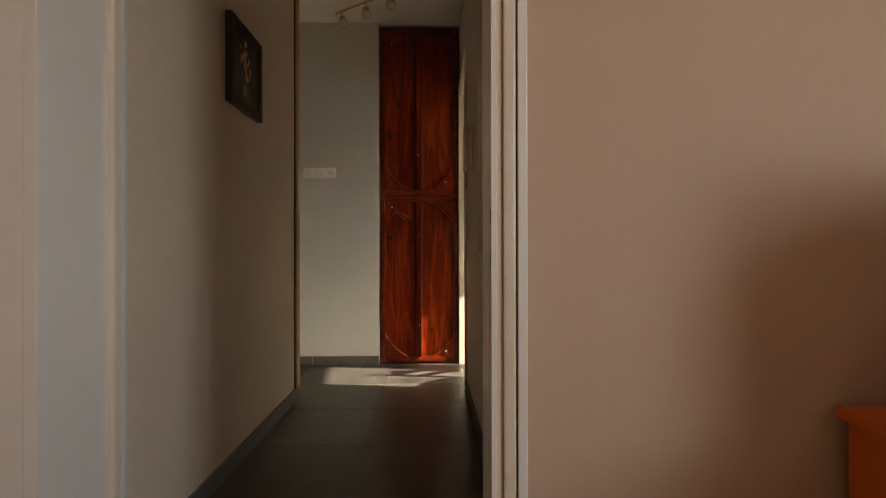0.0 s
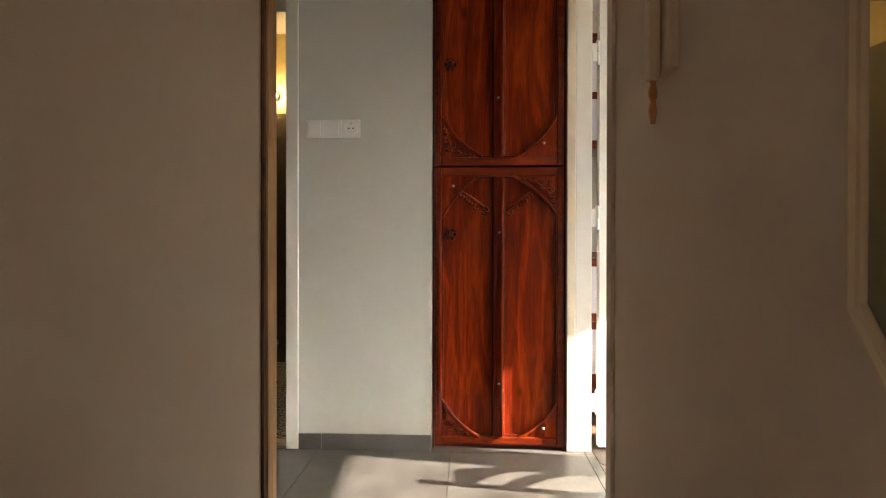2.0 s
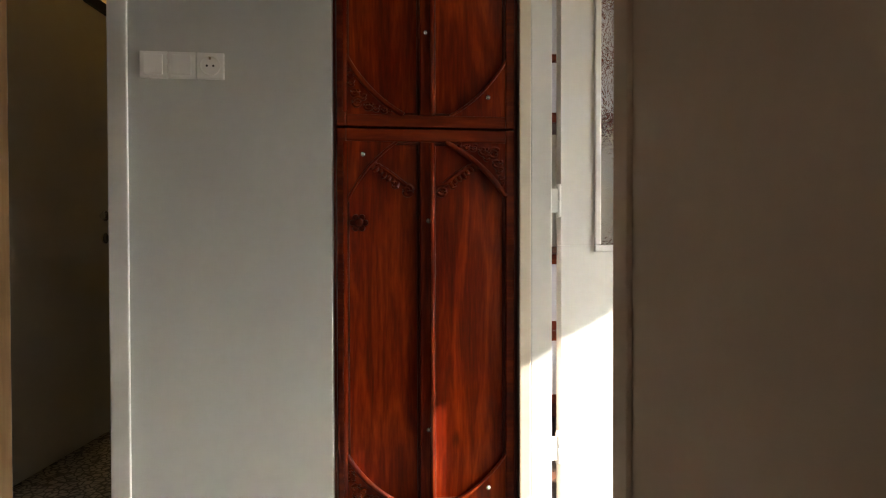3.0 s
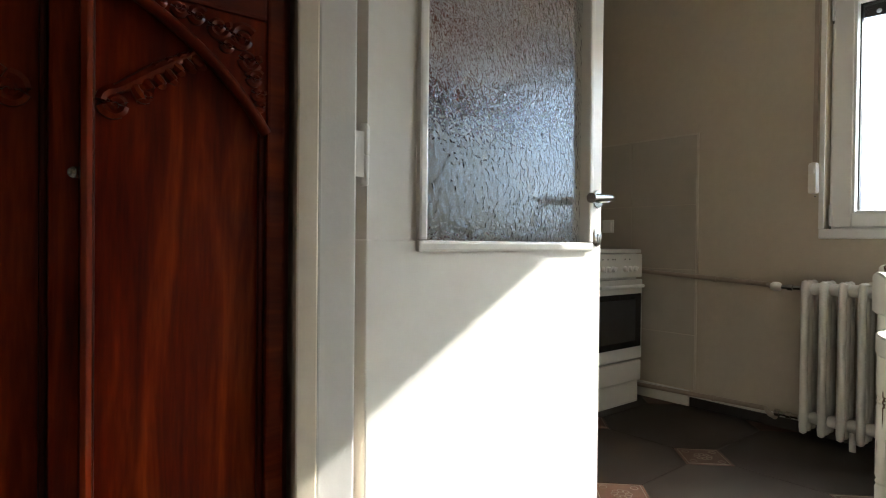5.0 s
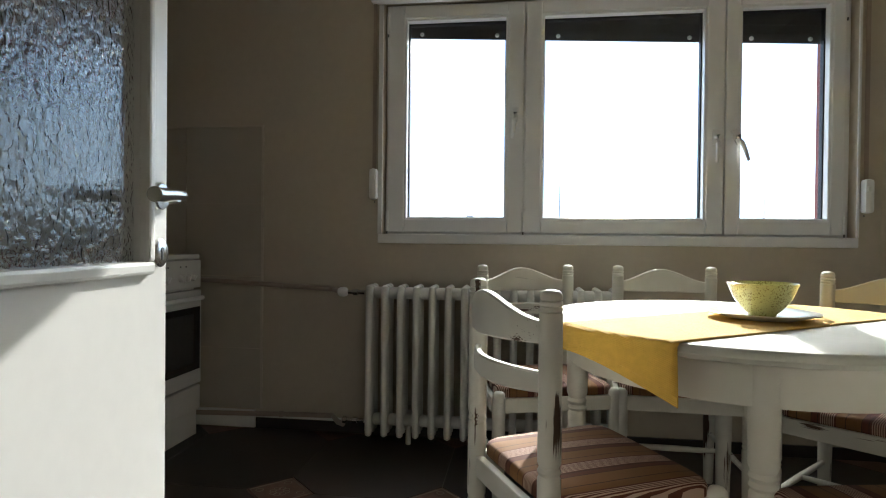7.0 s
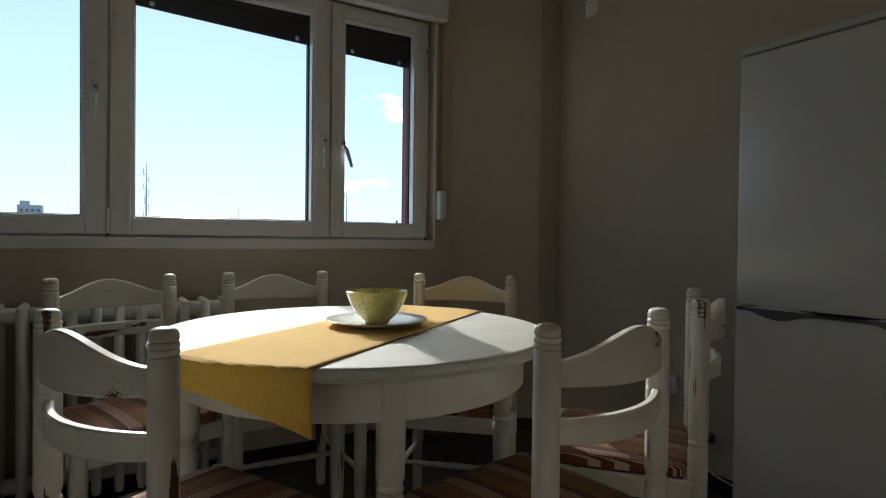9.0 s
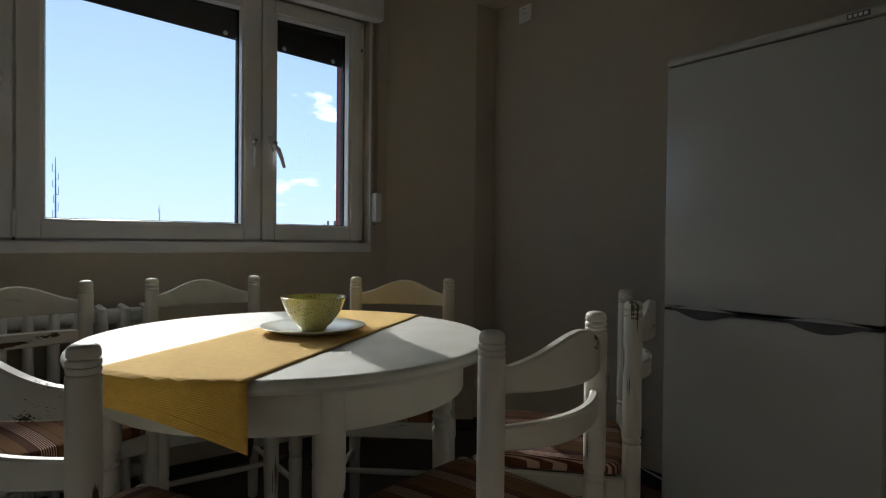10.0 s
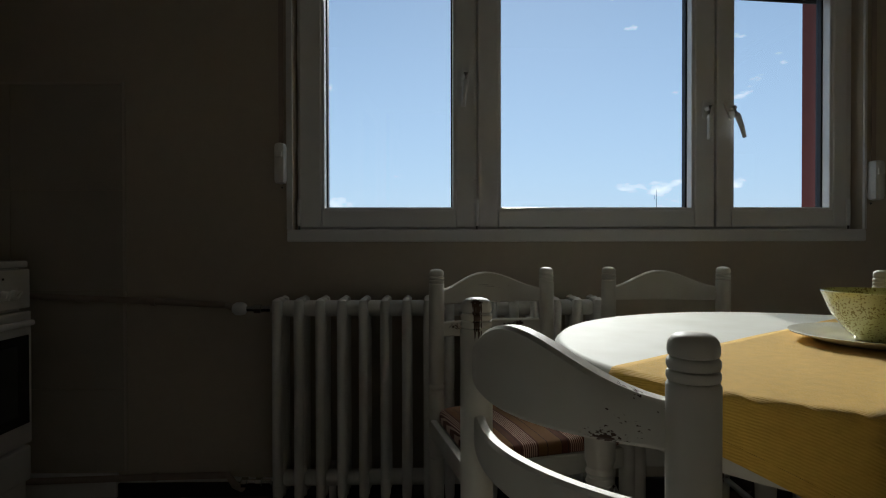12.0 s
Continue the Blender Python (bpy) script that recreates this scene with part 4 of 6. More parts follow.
t = thing("light_switches", pose(-0.839, YW, 1.457), "two white rocker switches and a socket in one row", "switch")
switch_plate(t, -0.083, "switch")
switch_plate(t, 0.0, "switch")
switch_plate(t, 0.083, "socket")
t = thing("junction_cover", pose(-0.804, YW, 2.258), "square off-white junction box cover on the wall", "cover")
part("plate", box(-0.05, -0.006, -0.06, 0.05, 0, 0.06, bevel=0.003), M_END, t)


def octagon_mirror():
    y0, y1, z0, z1, c, d = 1.950, 2.455, 0.732, 1.735, 0.105, 0.120
    pts = [(y0 + c, z0), (y1 - c, z0), (y1, z0 + d), (y1, z1 - d), (y1 - c, z1), (y0 + c, z1), (y0, z1 - d), (y0, z0 + d)]
    cy, cz = (y0 + y1) / 2, (z0 + z1) / 2
    t = thing("wall_mirror", pose(XR, cy, cz), "tall octagonal wall mirror in a cream gilt frame", "mirror")
    loc = [(y - cy, z - cz) for y, z in pts]
    sy, sz = (y1 - y0) / 2, (z1 - z0) / 2

    def inset(k):
        return [(y * (sy - k) / sy, z * (sz - k) / sz) for y, z in loc]

    bm = bmesh.new()
    prof = [(0.0, -0.001), (0.0, -0.018), (0.005, -0.025), (0.010, -0.024), (0.013, -0.018), (0.019, -0.017), (0.022, -0.011)]
    rings = [[bm.verts.new((x, y, z)) for y, z in inset(k)] for k, x in prof]
    for p, q in zip(rings, rings[1:]):
        for i in range(8):
            bm.faces.new((p[i], p[(i + 1) % 8], q[(i + 1) % 8], q[i]))
    part("mirror_frame", bm, M_GOLD, t)
    bm = bmesh.new()
    f = [bm.verts.new((-0.013, y, z)) for y, z in inset(0.025)]
    g = [bm.verts.new((-0.002, y, z)) for y, z in inset(0.025)]
    bm.faces.new(f)
    bm.faces.new(list(reversed(g)))
    for i in range(8):
        bm.faces.new((f[i], f[(i + 1) % 8], g[(i + 1) % 8], g[i]))
    part("mirror_glass", bm, M_MIRROR, t)


octagon_mirror()

t = thing("door_intercom", pose(XR, 3.075, 1.41), "ivory wall intercom handset with a coiled cord", "intercom")
part("base", bx(bmesh.new(), -0.022, -0.045, -0.105, 0, 0.05, 0.115, bevel=0.006), M_IVORY, t)
bm = bx(bmesh.new(), -0.050, 0.002, -0.115, -0.024, 0.046, 0.125, bevel=0.010)
bx(bm, -0.030, 0.004, 0.07, -0.018, 0.044, 0.12, bevel=0.004)
part("handset", bm, M_IVORY, t, smooth=True)
pts = []
for k in range(520):
    s = k / 519
    a = k * 2 * math.pi / 9
    drop = 1 - abs(2 * s - 1)
    twist = 0.6 + 7.5 * drop + (0 if s < 0.5 else math.pi)
    gap = 0.0046 * math.sin(math.pi * min(1, 0.25 + 0.75 * drop)) ** 0.7
    pts.append((-0.034 + gap * math.cos(twist) + 0.0044 * math.cos(a), 0.028 + gap * math.sin(twist) + 0.0044 * math.sin(a), -0.113 - 0.096 * drop))
part("coiled_cord", tube(bmesh.new(), pts, 0.0017, 5), mat("tan_cord", (0.58, 0.27, 0.09), 0.5), t, "tan coiled cord", smooth=True)


def flower_picture():
    t = thing("framed_picture", pose(XL, 2.435, 1.625), "dark-framed still life of pale flowers in a vase", "picture")
    w, h = 0.205, 0.175
    bm = bmesh.new()
    for (y0, y1, z0, z1) in ((-w, -w + 0.035, -h, h), (w - 0.035, w, -h, h), (-w + 0.035, w - 0.035, -h, -h + 0.035), (-w + 0.035, w - 0.035, h - 0.035, h)):
        bx(bm, 0.001, y0, z0, 0.028, y1, z1, bevel=0.005)
    part("picture_frame", bm, M_PICFRAME, t)
    part("canvas", box(0.002, -w + 0.03, -h + 0.03, 0.012, w - 0.03, h - 0.03), M_PICBACK, t)
    rnd = random.Random(4)
    for material, n, name in ((M_PETAL, 46, "pale_petals"), (M_PETALD, 26, "rust_petals")):
        bm = bmesh.new()
        for k in range(n):
            a, r = rnd.uniform(0, 6.28), 0.085 * math.sqrt(rnd.random())
            y, z, q = r * math.cos(a) * 0.9, 0.035 + r * math.sin(a) * 0.95, rnd.uniform(0.006, 0.016)
            tilt = rnd.uniform(0, 180)
            lathe(bm, [(q, 0), (q * 0.7, 0.0015), (q * 0.2, 0.002)], 7, pose(0.0121 + k * 0.00003, y, z, tilt, 90, 0) @ Matrix.Diagonal((1, 0.55, 1, 1)))
        part(name, bm, material, t)
    bm = lathe(bmesh.new(), [(0.012, -0.055), (0.030, -0.040), (0.033, -0.015), (0.020, 0.0)], 14, pose(0.0125, 0.0, -0.055) @ Matrix.Diagonal((0.06, 1, 1, 1)))
    part("painted_vase", bm, M_GLASSPAINT, t)


flower_picture()

# spot rail on the hall ceiling
t = thing("ceiling_spotlight", pose(-0.43, 3.87, CEIL), "brass ceiling rail with three frosted glass spot heads, off", "ceiling light")
d = Vector((0.325, -0.273, 0)).normalized()
part("rail", tube(bmesh.new(), [-0.30 * d + Vector((0, 0, -0.07)), 0.30 * d + Vector((0, 0, -0.07))], 0.008, 10), M_BRASS, t, smooth=True)
bm = lathe(bmesh.new(), [(0.045, -0.022), (0.05, -0.005), (0.05, -0.001)], 24)
tube(bm, [(0, 0, -0.02), (0, 0, -0.07)], 0.006, 8)
part("ceiling_rose", bm, M_BRASS, t, smooth=True)
for k, s in enumerate((-0.24, 0.0, 0.24)):
    p = s * d
    bm = tube(bmesh.new(), [(p.x, p.y, -0.07), (p.x, p.y, -0.105)], 0.005, 8)
    lathe(bm, [(0.008, 0.0), (0.020, -0.004), (0.022, -0.03)], 16, pose(p.x, p.y, -0.10, 18, -14 + 10 * k, 0))
    arm = part("spot_head", bm, M_BRASS, t, smooth=True)
    bm = lathe(bmesh.new(), [(0.018, -0.022), (0.030, -0.032), (0.033, -0.055), (0.026, -0.075), (0.010, -0.078)], 12, pose(p.x, p.y, -0.10, 18, -14 + 10 * k, 0))
    part("glass_shade", bm, M_LENS, arm, "frosted glass shade", smooth=True)

# ---- bathroom beyond the hall ----
bathdoor = tagged(new("door_2"), label="white bathroom door standing wide open", category="door", kind="structure")
part("near_architrave", box(-1.055, YW - 0.014, 0, -0.998, YW - 0.001, 2.11, bevel=0.004), M_WHITE, bathdoor)
part("near_lining", box(-1.047, YW, 0, -1.026, YE + 0.14, 2.06, bevel=0.003), M_WHITE, bathdoor)
part("head_architrave", box(-1.72, YW - 0.014, 2.055, -1.055, YW - 0.001, 2.11, bevel=0.004), M_WHITE, bathdoor)
part("far_lining", box(-1.68, YW, 0, -1.66, YE + 0.14, 2.06, bevel=0.003), M_WHITE, bathdoor)
bl = part("leaf", box(-1.655, 4.60, 0.015, -1.615, 5.50, 2.03, bevel=0.003), M_WHITE, bathdoor, at=pose(-1.655, 4.60, 0, 0, 0, -5.5) @ pose(1.655, -4.60, 0))
lever_handle(bl, pose(-1.615, 5.45, 1.04, 0, 0, 90), 1)
t = thing("door_hook", pose(-1.560, 5.38, 2.03, 0, 0, -5.5), "black over-door hook with a dark cloth hanging on it", "hook")
bm = bx(bmesh.new(), -0.028, -0.09, -0.05, -0.021, 0.09, 0.006, bevel=0.003)
bx(bm, -0.028, -0.09, 0.002, 0.030, 0.09, 0.010, bevel=0.003)
bx(bm, 0.022, -0.09, -0.045, 0.030, 0.09, 0.006, bevel=0.003)
tube(bm, [(0.02, -0.06, 0.01), (0.05, -0.02, 0.035), (0.03, 0.05, 0.075)], 0.006, 8)
part("hook_bar", bm, M_PAPERDARK, t)
bm = bx(bmesh.new(), -2.07, 4.57, 0, -1.95, 6.45, 1.97)
bx(bm, -1.95, 6.33, 0, -0.52, 6.45, 1.97)
bx(bm, -0.64, 4.57, 0, -0.522, 6.33, 1.97)
structure("wall_bath_tiled", bm, M_BATHLOW, "dark brown tiled lower bathroom wall", "wall")
bm = bx(bmesh.new(), -2.07, 4.57, 1.97, -1.95, 6.45, CEIL)
bx(bm, -1.95, 6.33, 1.97, -0.52, 6.45, CEIL)
bx(bm, -0.64, 4.57, 1.97, -0.522, 6.33, CEIL)
structure("wall_bath_upper", bm, M_BATHUP, "warm yellow painted upper bathroom wall", "wall")
structure("floor_bath", box(-1.95, 4.50, -0.006, -0.64, 6.33, 0.001), M_PEBBLE, "pebble mosaic bathroom floor", "floor")
structure("threshold", box(-1.66, 4.44, -0.004, -1.048, 4.50, 0.012, bevel=0.003), M_FRAME, "pale door threshold", "threshold")
t = thing("bath_lamp", pose(-1.765, 6.33, 2.11), "small glowing bathroom wall lamp", "lamp")
part("lamp_base", lathe(bmesh.new(), [(0.035, 0), (0.035, 0.02), (0.012, 0.03)], 18, pose(0, 0, 0, 90, 0, 0)), M_CHROME, t, smooth=True)
part("bulb", lathe(bmesh.new(), [(0.010, 0.03), (0.026, 0.05), (0.028, 0.065), (0.018, 0.085), (0.004, 0.092)], 16, pose(0, 0, 0, 90, 0, 0)), glow, t, "glowing warm bulb", smooth=True)
t = thing("shower_hose", pose(-1.52, 5.60, 0), "black flexible pipe with a chrome valve at its foot", "pipe")
part("pipe", tube(bmesh.new(), [(0, 0, 0.3), (0.004, 0, 0.6), (0, 0.0, 1.5)], 0.016, 10), M_PAPERDARK, t, smooth=True)
part("valve", lathe(bmesh.new(), [(0.02, 0.0), (0.02, 0.012), (0.012, 0.02), (0.014, 0.26), (0.026, 0.275), (0.026, 0.31), (0.01, 0.32)], 14), M_CHROME, t, smooth=True)

# ---- first room ----
frame0 = tagged(new("door_3"), label="cream painted door frame without a leaf in view", category="door", kind="structure")
part("strike_lining", box(0.116, 1.100, 0, 0.138, 1.168, 2.06, bevel=0.003), M_FRAME, frame0)
part("rebate_lining", box(0.127, 1.1685, 0, 0.138, 1.412, 2.06, bevel=0.003), M_WHITE, frame0)
part("lining_edge", box(0.1155, 1.096, 0, 0.126, 1.0995, 2.06, bevel=0.001), M_WHITE, frame0)
part("architrave", box(0.139, 1.092, 0, 0.163, 1.1195, 2.13, bevel=0.005), M_FRAME, frame0)
part("edge_strip", box(0.1685, 1.102, 0, 0.187, 1.1195, 2.13, bevel=0.002), M_WHITE, frame0)
part("hinge_architrave", box(-0.92, 1.1005, 0, -0.7755, 1.1195, 2.13, bevel=0.001), M_WHITE, frame0)
part("hinge_lining", box(-0.775, 1.1005, 0, -0.750, 1.40, 2.06, bevel=0.002), M_WHITE, frame0)
part("stop_bead", box(-0.752, 1.345, 0, -0.735, 1.372, 2.06, bevel=0.006), M_FRAME, frame0)
part("head_lining", box(-0.75, 1.12, 2.05, 0.116, 1.40, 2.075, bevel=0.003), M_FRAME, frame0)
part("end_strip", box(-0.788, 1.401, 0, -0.742, 1.418, 2.06, bevel=0.003), M_END, frame0)
for z in (0.854, 0.937):
    part("strike_plate", box(0.1148, 1.1035, z - 0.014, 0.1163, 1.107, z + 0.014), M_GASKET, frame0)
structure("wall_return", box(0.138, 1.2005, 0, 0.2245, 1.412, CEIL), M_HALL, "off-white painted return beside the door frame", "wall")
cab = thing("low_cabinet", pose(1.15, 0.82, 0), "orange lacquered cabinet against the beige wall, with an added unseen shadow blocker on top", "cabinet")
part("body", box(-0.35, -0.26, 0.06, 0.35, 0.26, 0.545, bevel=0.004), M_ORANGE, cab)
part("top", box(-0.365, -0.275, 0.545, 0.365, 0.275, 0.57, bevel=0.004), M_ORANGE, cab)
part("plinth", box(-0.33, -0.24, 0, 0.33, 0.24, 0.06), M_GREYPL, cab)
# added block out of view, casts the soft shadow on the beige wall
part("shadow_blocker", box(-0.16, -0.255, 0.571, 0.36, 0.02, 1.06, bevel=0.004), M_ORANGE, cab)
for x0, x1 in ((-0.34, -0.004), (0.004, 0.34)):
    dd = part("cabinet_door", box(x0, -0.278, 0.075, x1, -0.261, 0.535, bevel=0.003), M_ORANGE, cab)
    part("handle", tube(bmesh.new(), [(0.03 if x0 > 0 else -0.03, -0.29, 0.27), (0.03 if x0 > 0 else -0.03, -0.29, 0.37)], 0.005, 8), M_CHROME, dd)
t = thing("stemmed_dish", pose(0.90, 0.93, 0.57), "white rimmed dish on a short wire stem", "dish")
part("stem", lathe(bmesh.new(), [(0.035, 0), (0.03, 0.006), (0.006, 0.012), (0.006, 0.05)], 16), M_GREYPL, t, smooth=True)
part("dish", lathe(bmesh.new(), [(0.008, 0.048), (0.05, 0.062), (0.075, 0.095), (0.079, 0.098), (0.052, 0.068), (0.008, 0.055)], 28), M_SWITCH, t, smooth=True)


# ---- kitchen: radiator and pipes ----
rad = thing("radiator", pose(2.825, 4.0, 0), "cream enamelled cast column radiator under the window", "radiator")
N, PITCH = 16, 0.0735


def column_mesh():
    """One section: three upright tubes with a rounded head and foot."""
    bm = bmesh.new()
    for x in (-0.055, 0.0, 0.055):
        prof = [(0.004, 0.045), (0.013, 0.052), (0.015, 0.075), (0.0145, 0.40), (0.015, 0.715), (0.013, 0.738), (0.004, 0.746)]
        lathe(bm, prof, 14, pose(x, 0, 0) @ Matrix.Diagonal((1.35, 1.12, 1, 1)))
    for z in (0.112, 0.706):
        bx(bm, -0.055, -0.011, z - 0.028, 0.055, 0.011, z + 0.028, bevel=0.008)
    return bm


first = None
for k in range(N):
    m = pose(0, 0.56 - k * PITCH, 0)
    if first is None:
        first = part("section", column_mesh(), M_RAD, rad, smooth=True, at=m)
    else:
        c = new("section", first.data)
        c.parent, c.matrix_basis = rad, m
for z in (0.112, 0.706):
    prof = []
    for k in range(N - 1):
        yy = k * PITCH
        prof += [(0.021, yy), (0.028, yy + 0.02), (0.028, yy + PITCH - 0.02)]
    prof.append((0.021, (N - 1) * PITCH))
    part("header", lathe(bmesh.new(), prof, 14, pose(0, 0.56, z, 90, 0, 0)), M_RAD, rad, smooth=True)
for y in (0.40, -0.38):
    part("wall_bracket", box(0.03, y - 0.012, 0.10, 0.124, y + 0.012, 0.125), M_RAD, rad)
    part("foot", tube(bmesh.new(), [(0.0, y - 0.018, 0.0), (0.0, y - 0.018, 0.085)], 0.013, 10), M_RAD, rad)
t = thing("radiator_valve", pose(2.80, 4.64, 0.708), "white radiator valve with a chrome nut", "valve")
part("knob", lathe(bmesh.new(), [(0.010, 0.03), (0.020, 0.038), (0.023, 0.05), (0.022, 0.068), (0.014, 0.078), (0.003, 0.08)], 18, pose(0, 0, 0, -90, 0, 0)), M_SWITCH, t, "white round knob", smooth=True)
part("nut", lathe(bmesh.new(), [(0.011, -0.05), (0.011, -0.02), (0.016, -0.018), (0.016, 0.005), (0.010, 0.008), (0.010, 0.03)], 6, pose(0, 0, 0, -90, 0, 0)), M_CHROME, t)
t = thing("radiator_valve", pose(2.80, 4.64, 0.107), "chrome radiator return valve", "valve")
part("body", lathe(bmesh.new(), [(0.011, -0.05), (0.011, -0.02), (0.016, -0.018), (0.016, 0.002), (0.011, 0.004), (0.011, 0.03), (0.018, 0.032), (0.018, 0.05), (0.008, 0.055)], 8, pose(0, 0, 0, -90, 0, 0)), M_CHROME, t)
for name, za, zb in (("heating_pipe", 0.745, 0.708), ("heating_pipe", 0.060, 0.085)):
    tt = thing(name, pose(2.93, 5.3, za), "greige painted heating pipe along the wall", "pipe", "heating pipes")
    part("pipe", tube(bmesh.new(), [(0, 0.66, 0.0), (0, 0.2, -0.002 if za > 0.5 else 0.004), (0, -0.30, (zb - za) * 0.7), (-0.01, -0.52, zb - za), (-0.10, -0.575, zb - za), (-0.128, -0.61, zb - za)], 0.0125, 12), M_PIPE, tt, smooth=True)
    for yy in (0.35, -0.25):
        part("clip", lathe(bmesh.new(), [(0.0155, -0.008), (0.0155, 0.008)], 12, pose(0, yy, 0.001 if yy > 0 else (zb - za) * 0.66, 90, 0, 0)), M_PIPE, tt, smooth=True)

# ---- kitchen: wall tiles, skirtings ----
wt = tagged(new("wall_tiling"), label="beige stone-look wall tiles beside the stove", category="wall tiles", kind="structure")
for k in range(2):
    for j in range(4):
        y0, y1 = 5.168 + k * 0.4065, 5.168 + (k + 1) * 0.4065 - 0.003
        z0, z1 = (0.095, 0.40, 0.765, 1.13, 1.518)[j], (0.095, 0.40, 0.765, 1.13, 1.518)[j + 1] - 0.003
        part("tile", box(2.942, y0, z0, 2.9495, y1, z1, bevel=0.001), M_WALLTILE, wt)
M_TILEEDGE = mat("pale_tile_edge", (0.58, 0.53, 0.45), 0.45, vary=0.06)
part("edge_trim", box(2.9405, 5.157, 0.095, 2.9495, 5.167, 1.525, bevel=0.002), M_TILEEDGE, wt, "pale edge strip")
part("edge_trim", box(2.9405, 5.168, 1.5165, 2.9495, 5.978, 1.525, bevel=0.002), M_TILEEDGE, wt)
wt2 = tagged(new("back_tiling"), label="beige stone-look wall tiles over the worktop", category="wall tiles", kind="structure")
for k in range(5):
    for j in range(2):
        part("tile", box(0.34 + k * 0.52, 5.972, 0.90 + j * 0.30, 0.857 + k * 0.52, 5.9795, 1.197 + j * 0.30, bevel=0.001), M_WALLTILE, wt2)
skw = tagged(new("baseboard"), label="white painted skirting near the stove", category="skirting", kind="structure")
part("board", box(2.930, 5.19, 0, 2.9495, 5.95, 0.088, bevel=0.004), M_WHITE, skw)
skd = tagged(new("baseboard"), label="dark skirting with a chipped plaster edge under the radiator", category="skirting", kind="structure")
part("board", box(2.932, 2.29, 0, 2.9495, 5.186, 0.052, bevel=0.003), M_DARKSKIRT, skd)
bm = bmesh.new()
rnd = random.Random(7)
y = 4.62
while y < 5.18:
    w = rnd.uniform(0.02, 0.07)
    bx(bm, 2.9385, y, 0.053, 2.9495, y + w, 0.062 + rnd.uniform(0, 0.012))
    y += w
part("chipped_edge", bm, M_WHITE, skd, "broken white plaster edge")
skn = tagged(new("baseboard"), label="dark skirting along the niche wall", category="skirting", kind="structure")
part("board", box(1.36, YK0 + 0.001, 0, 2.684, YK0 + 0.014, 0.07, bevel=0.003), M_DARKSKIRT, skn)
part("board", prism(bmesh.new(), ((2.934, 2.292), (2.674, 1.919), (2.6835, 1.9192), (2.945, 2.292)), 0, 0.06), M_DARKSKIRT, skn)
part("board", box(2.672, YK0 + 0.015, 0, 2.6845, 1.918, 0.07, bevel=0.003), M_DARKSKIRT, skn)

# ---- kitchen: stove, washing machine, units ----
stove = thing("stove", pose(2.56, 5.42, 0), "white electric stove with a dark glass oven door", "stove")
part("body", box(-0.25, 0.03, 0.03, 0.25, 0.55, 0.85, bevel=0.004), M_STOVE, stove)
part("lid", box(-0.252, 0.0, 0.852, 0.252, 0.55, 0.876, bevel=0.008), M_STOVE, stove)
panel = part("control_panel", box(-0.248, -0.008, 0.715, 0.248, 0.03, 0.848, bevel=0.006), M_STOVE, stove)
for k, x in enumerate((-0.13, -0.085, -0.04, 0.075, 0.12, 0.165)):
    bm = lathe(bmesh.new(), [(0.017, 0), (0.015, 0.014), (0.012, 0.018)], 16, pose(0, 0, 0, 90, 0, 0))
    bx(bm, -0.004, -0.024, -0.016, 0.004, -0.014, 0.016, bevel=0.002)
    part("knob", bm, M_SWITCH, panel, smooth=True, at=pose(x, -0.008, 0.765, 0, 25 * (k % 3), 0))
for x in (-0.13, -0.085, -0.04, -0.02, 0.075, 0.12):
    part("mark", box(x - 0.004, -0.0095, 0.815, x + 0.004, -0.008, 0.822), M_GASKET, panel)
od = part("oven_door", box(-0.246, -0.012, 0.255, 0.246, 0.03, 0.705, bevel=0.006), M_STOVE, stove)
part("oven_glass", box(-0.228, -0.016, 0.325, 0.228, -0.011, 0.625, bevel=0.002), M_DARKGLASS, od, "dark oven window")
part("oven_inner_window", box(-0.17, -0.0175, 0.36, 0.17, -0.0155, 0.595), mat("oven_window_tint", (0.05, 0.05, 0.05), 0.1), od)
part("oven_handle", tube(bmesh.new(), [(-0.20, -0.012, 0.668), (-0.20, -0.045, 0.670), (0.20, -0.045, 0.670), (0.20, -0.012, 0.668)], 0.010, 10), M_SWITCH, od, smooth=True)
part("drawer", box(-0.246, -0.010, 0.125, 0.246, 0.03, 0.245, bevel=0.010), M_STOVE, stove)
part("plinth", box(-0.244, 0.010, 0.0, 0.244, 0.03, 0.12, bevel=0.003), M_STOVE, stove)
for x in (-0.2, 0.2):
    part("foot", lathe(bmesh.new(), [(0.018, 0), (0.015, 0.03)], 12), M_GREYPL, stove, at=pose(x, 0.5, 0))

wm = thing("washing_machine", pose(1.995, 5.40, 0), "white front-loading washing machine under the worktop", "washing machine")
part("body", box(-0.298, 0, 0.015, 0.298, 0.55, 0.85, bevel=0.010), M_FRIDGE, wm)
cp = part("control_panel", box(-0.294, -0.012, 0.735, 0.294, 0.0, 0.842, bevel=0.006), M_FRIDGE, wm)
part("display", box(0.05, -0.014, 0.775, 0.13, -0.011, 0.81), M_DARKGLASS, cp)
part("dial", lathe(bmesh.new(), [(0.026, 0), (0.023, 0.018), (0.008, 0.020)], 20, pose(0.0, -0.012, 0.788, 90, 0, 0)), M_SWITCH, cp, smooth=True)
for k in range(4):
    part("button", lathe(bmesh.new(), [(0.006, 0), (0.005, 0.004)], 10, pose(0.16 + 0.028 * k, -0.012, 0.77, 90, 0, 0)), M_SWITCH, cp)
bm = lathe(bmesh.new(), [(0.205, 0), (0.20, 0.018), (0.165, 0.030), (0.145, 0.024)], 36, pose(0, 0, 0.42, 90, 0, 0))
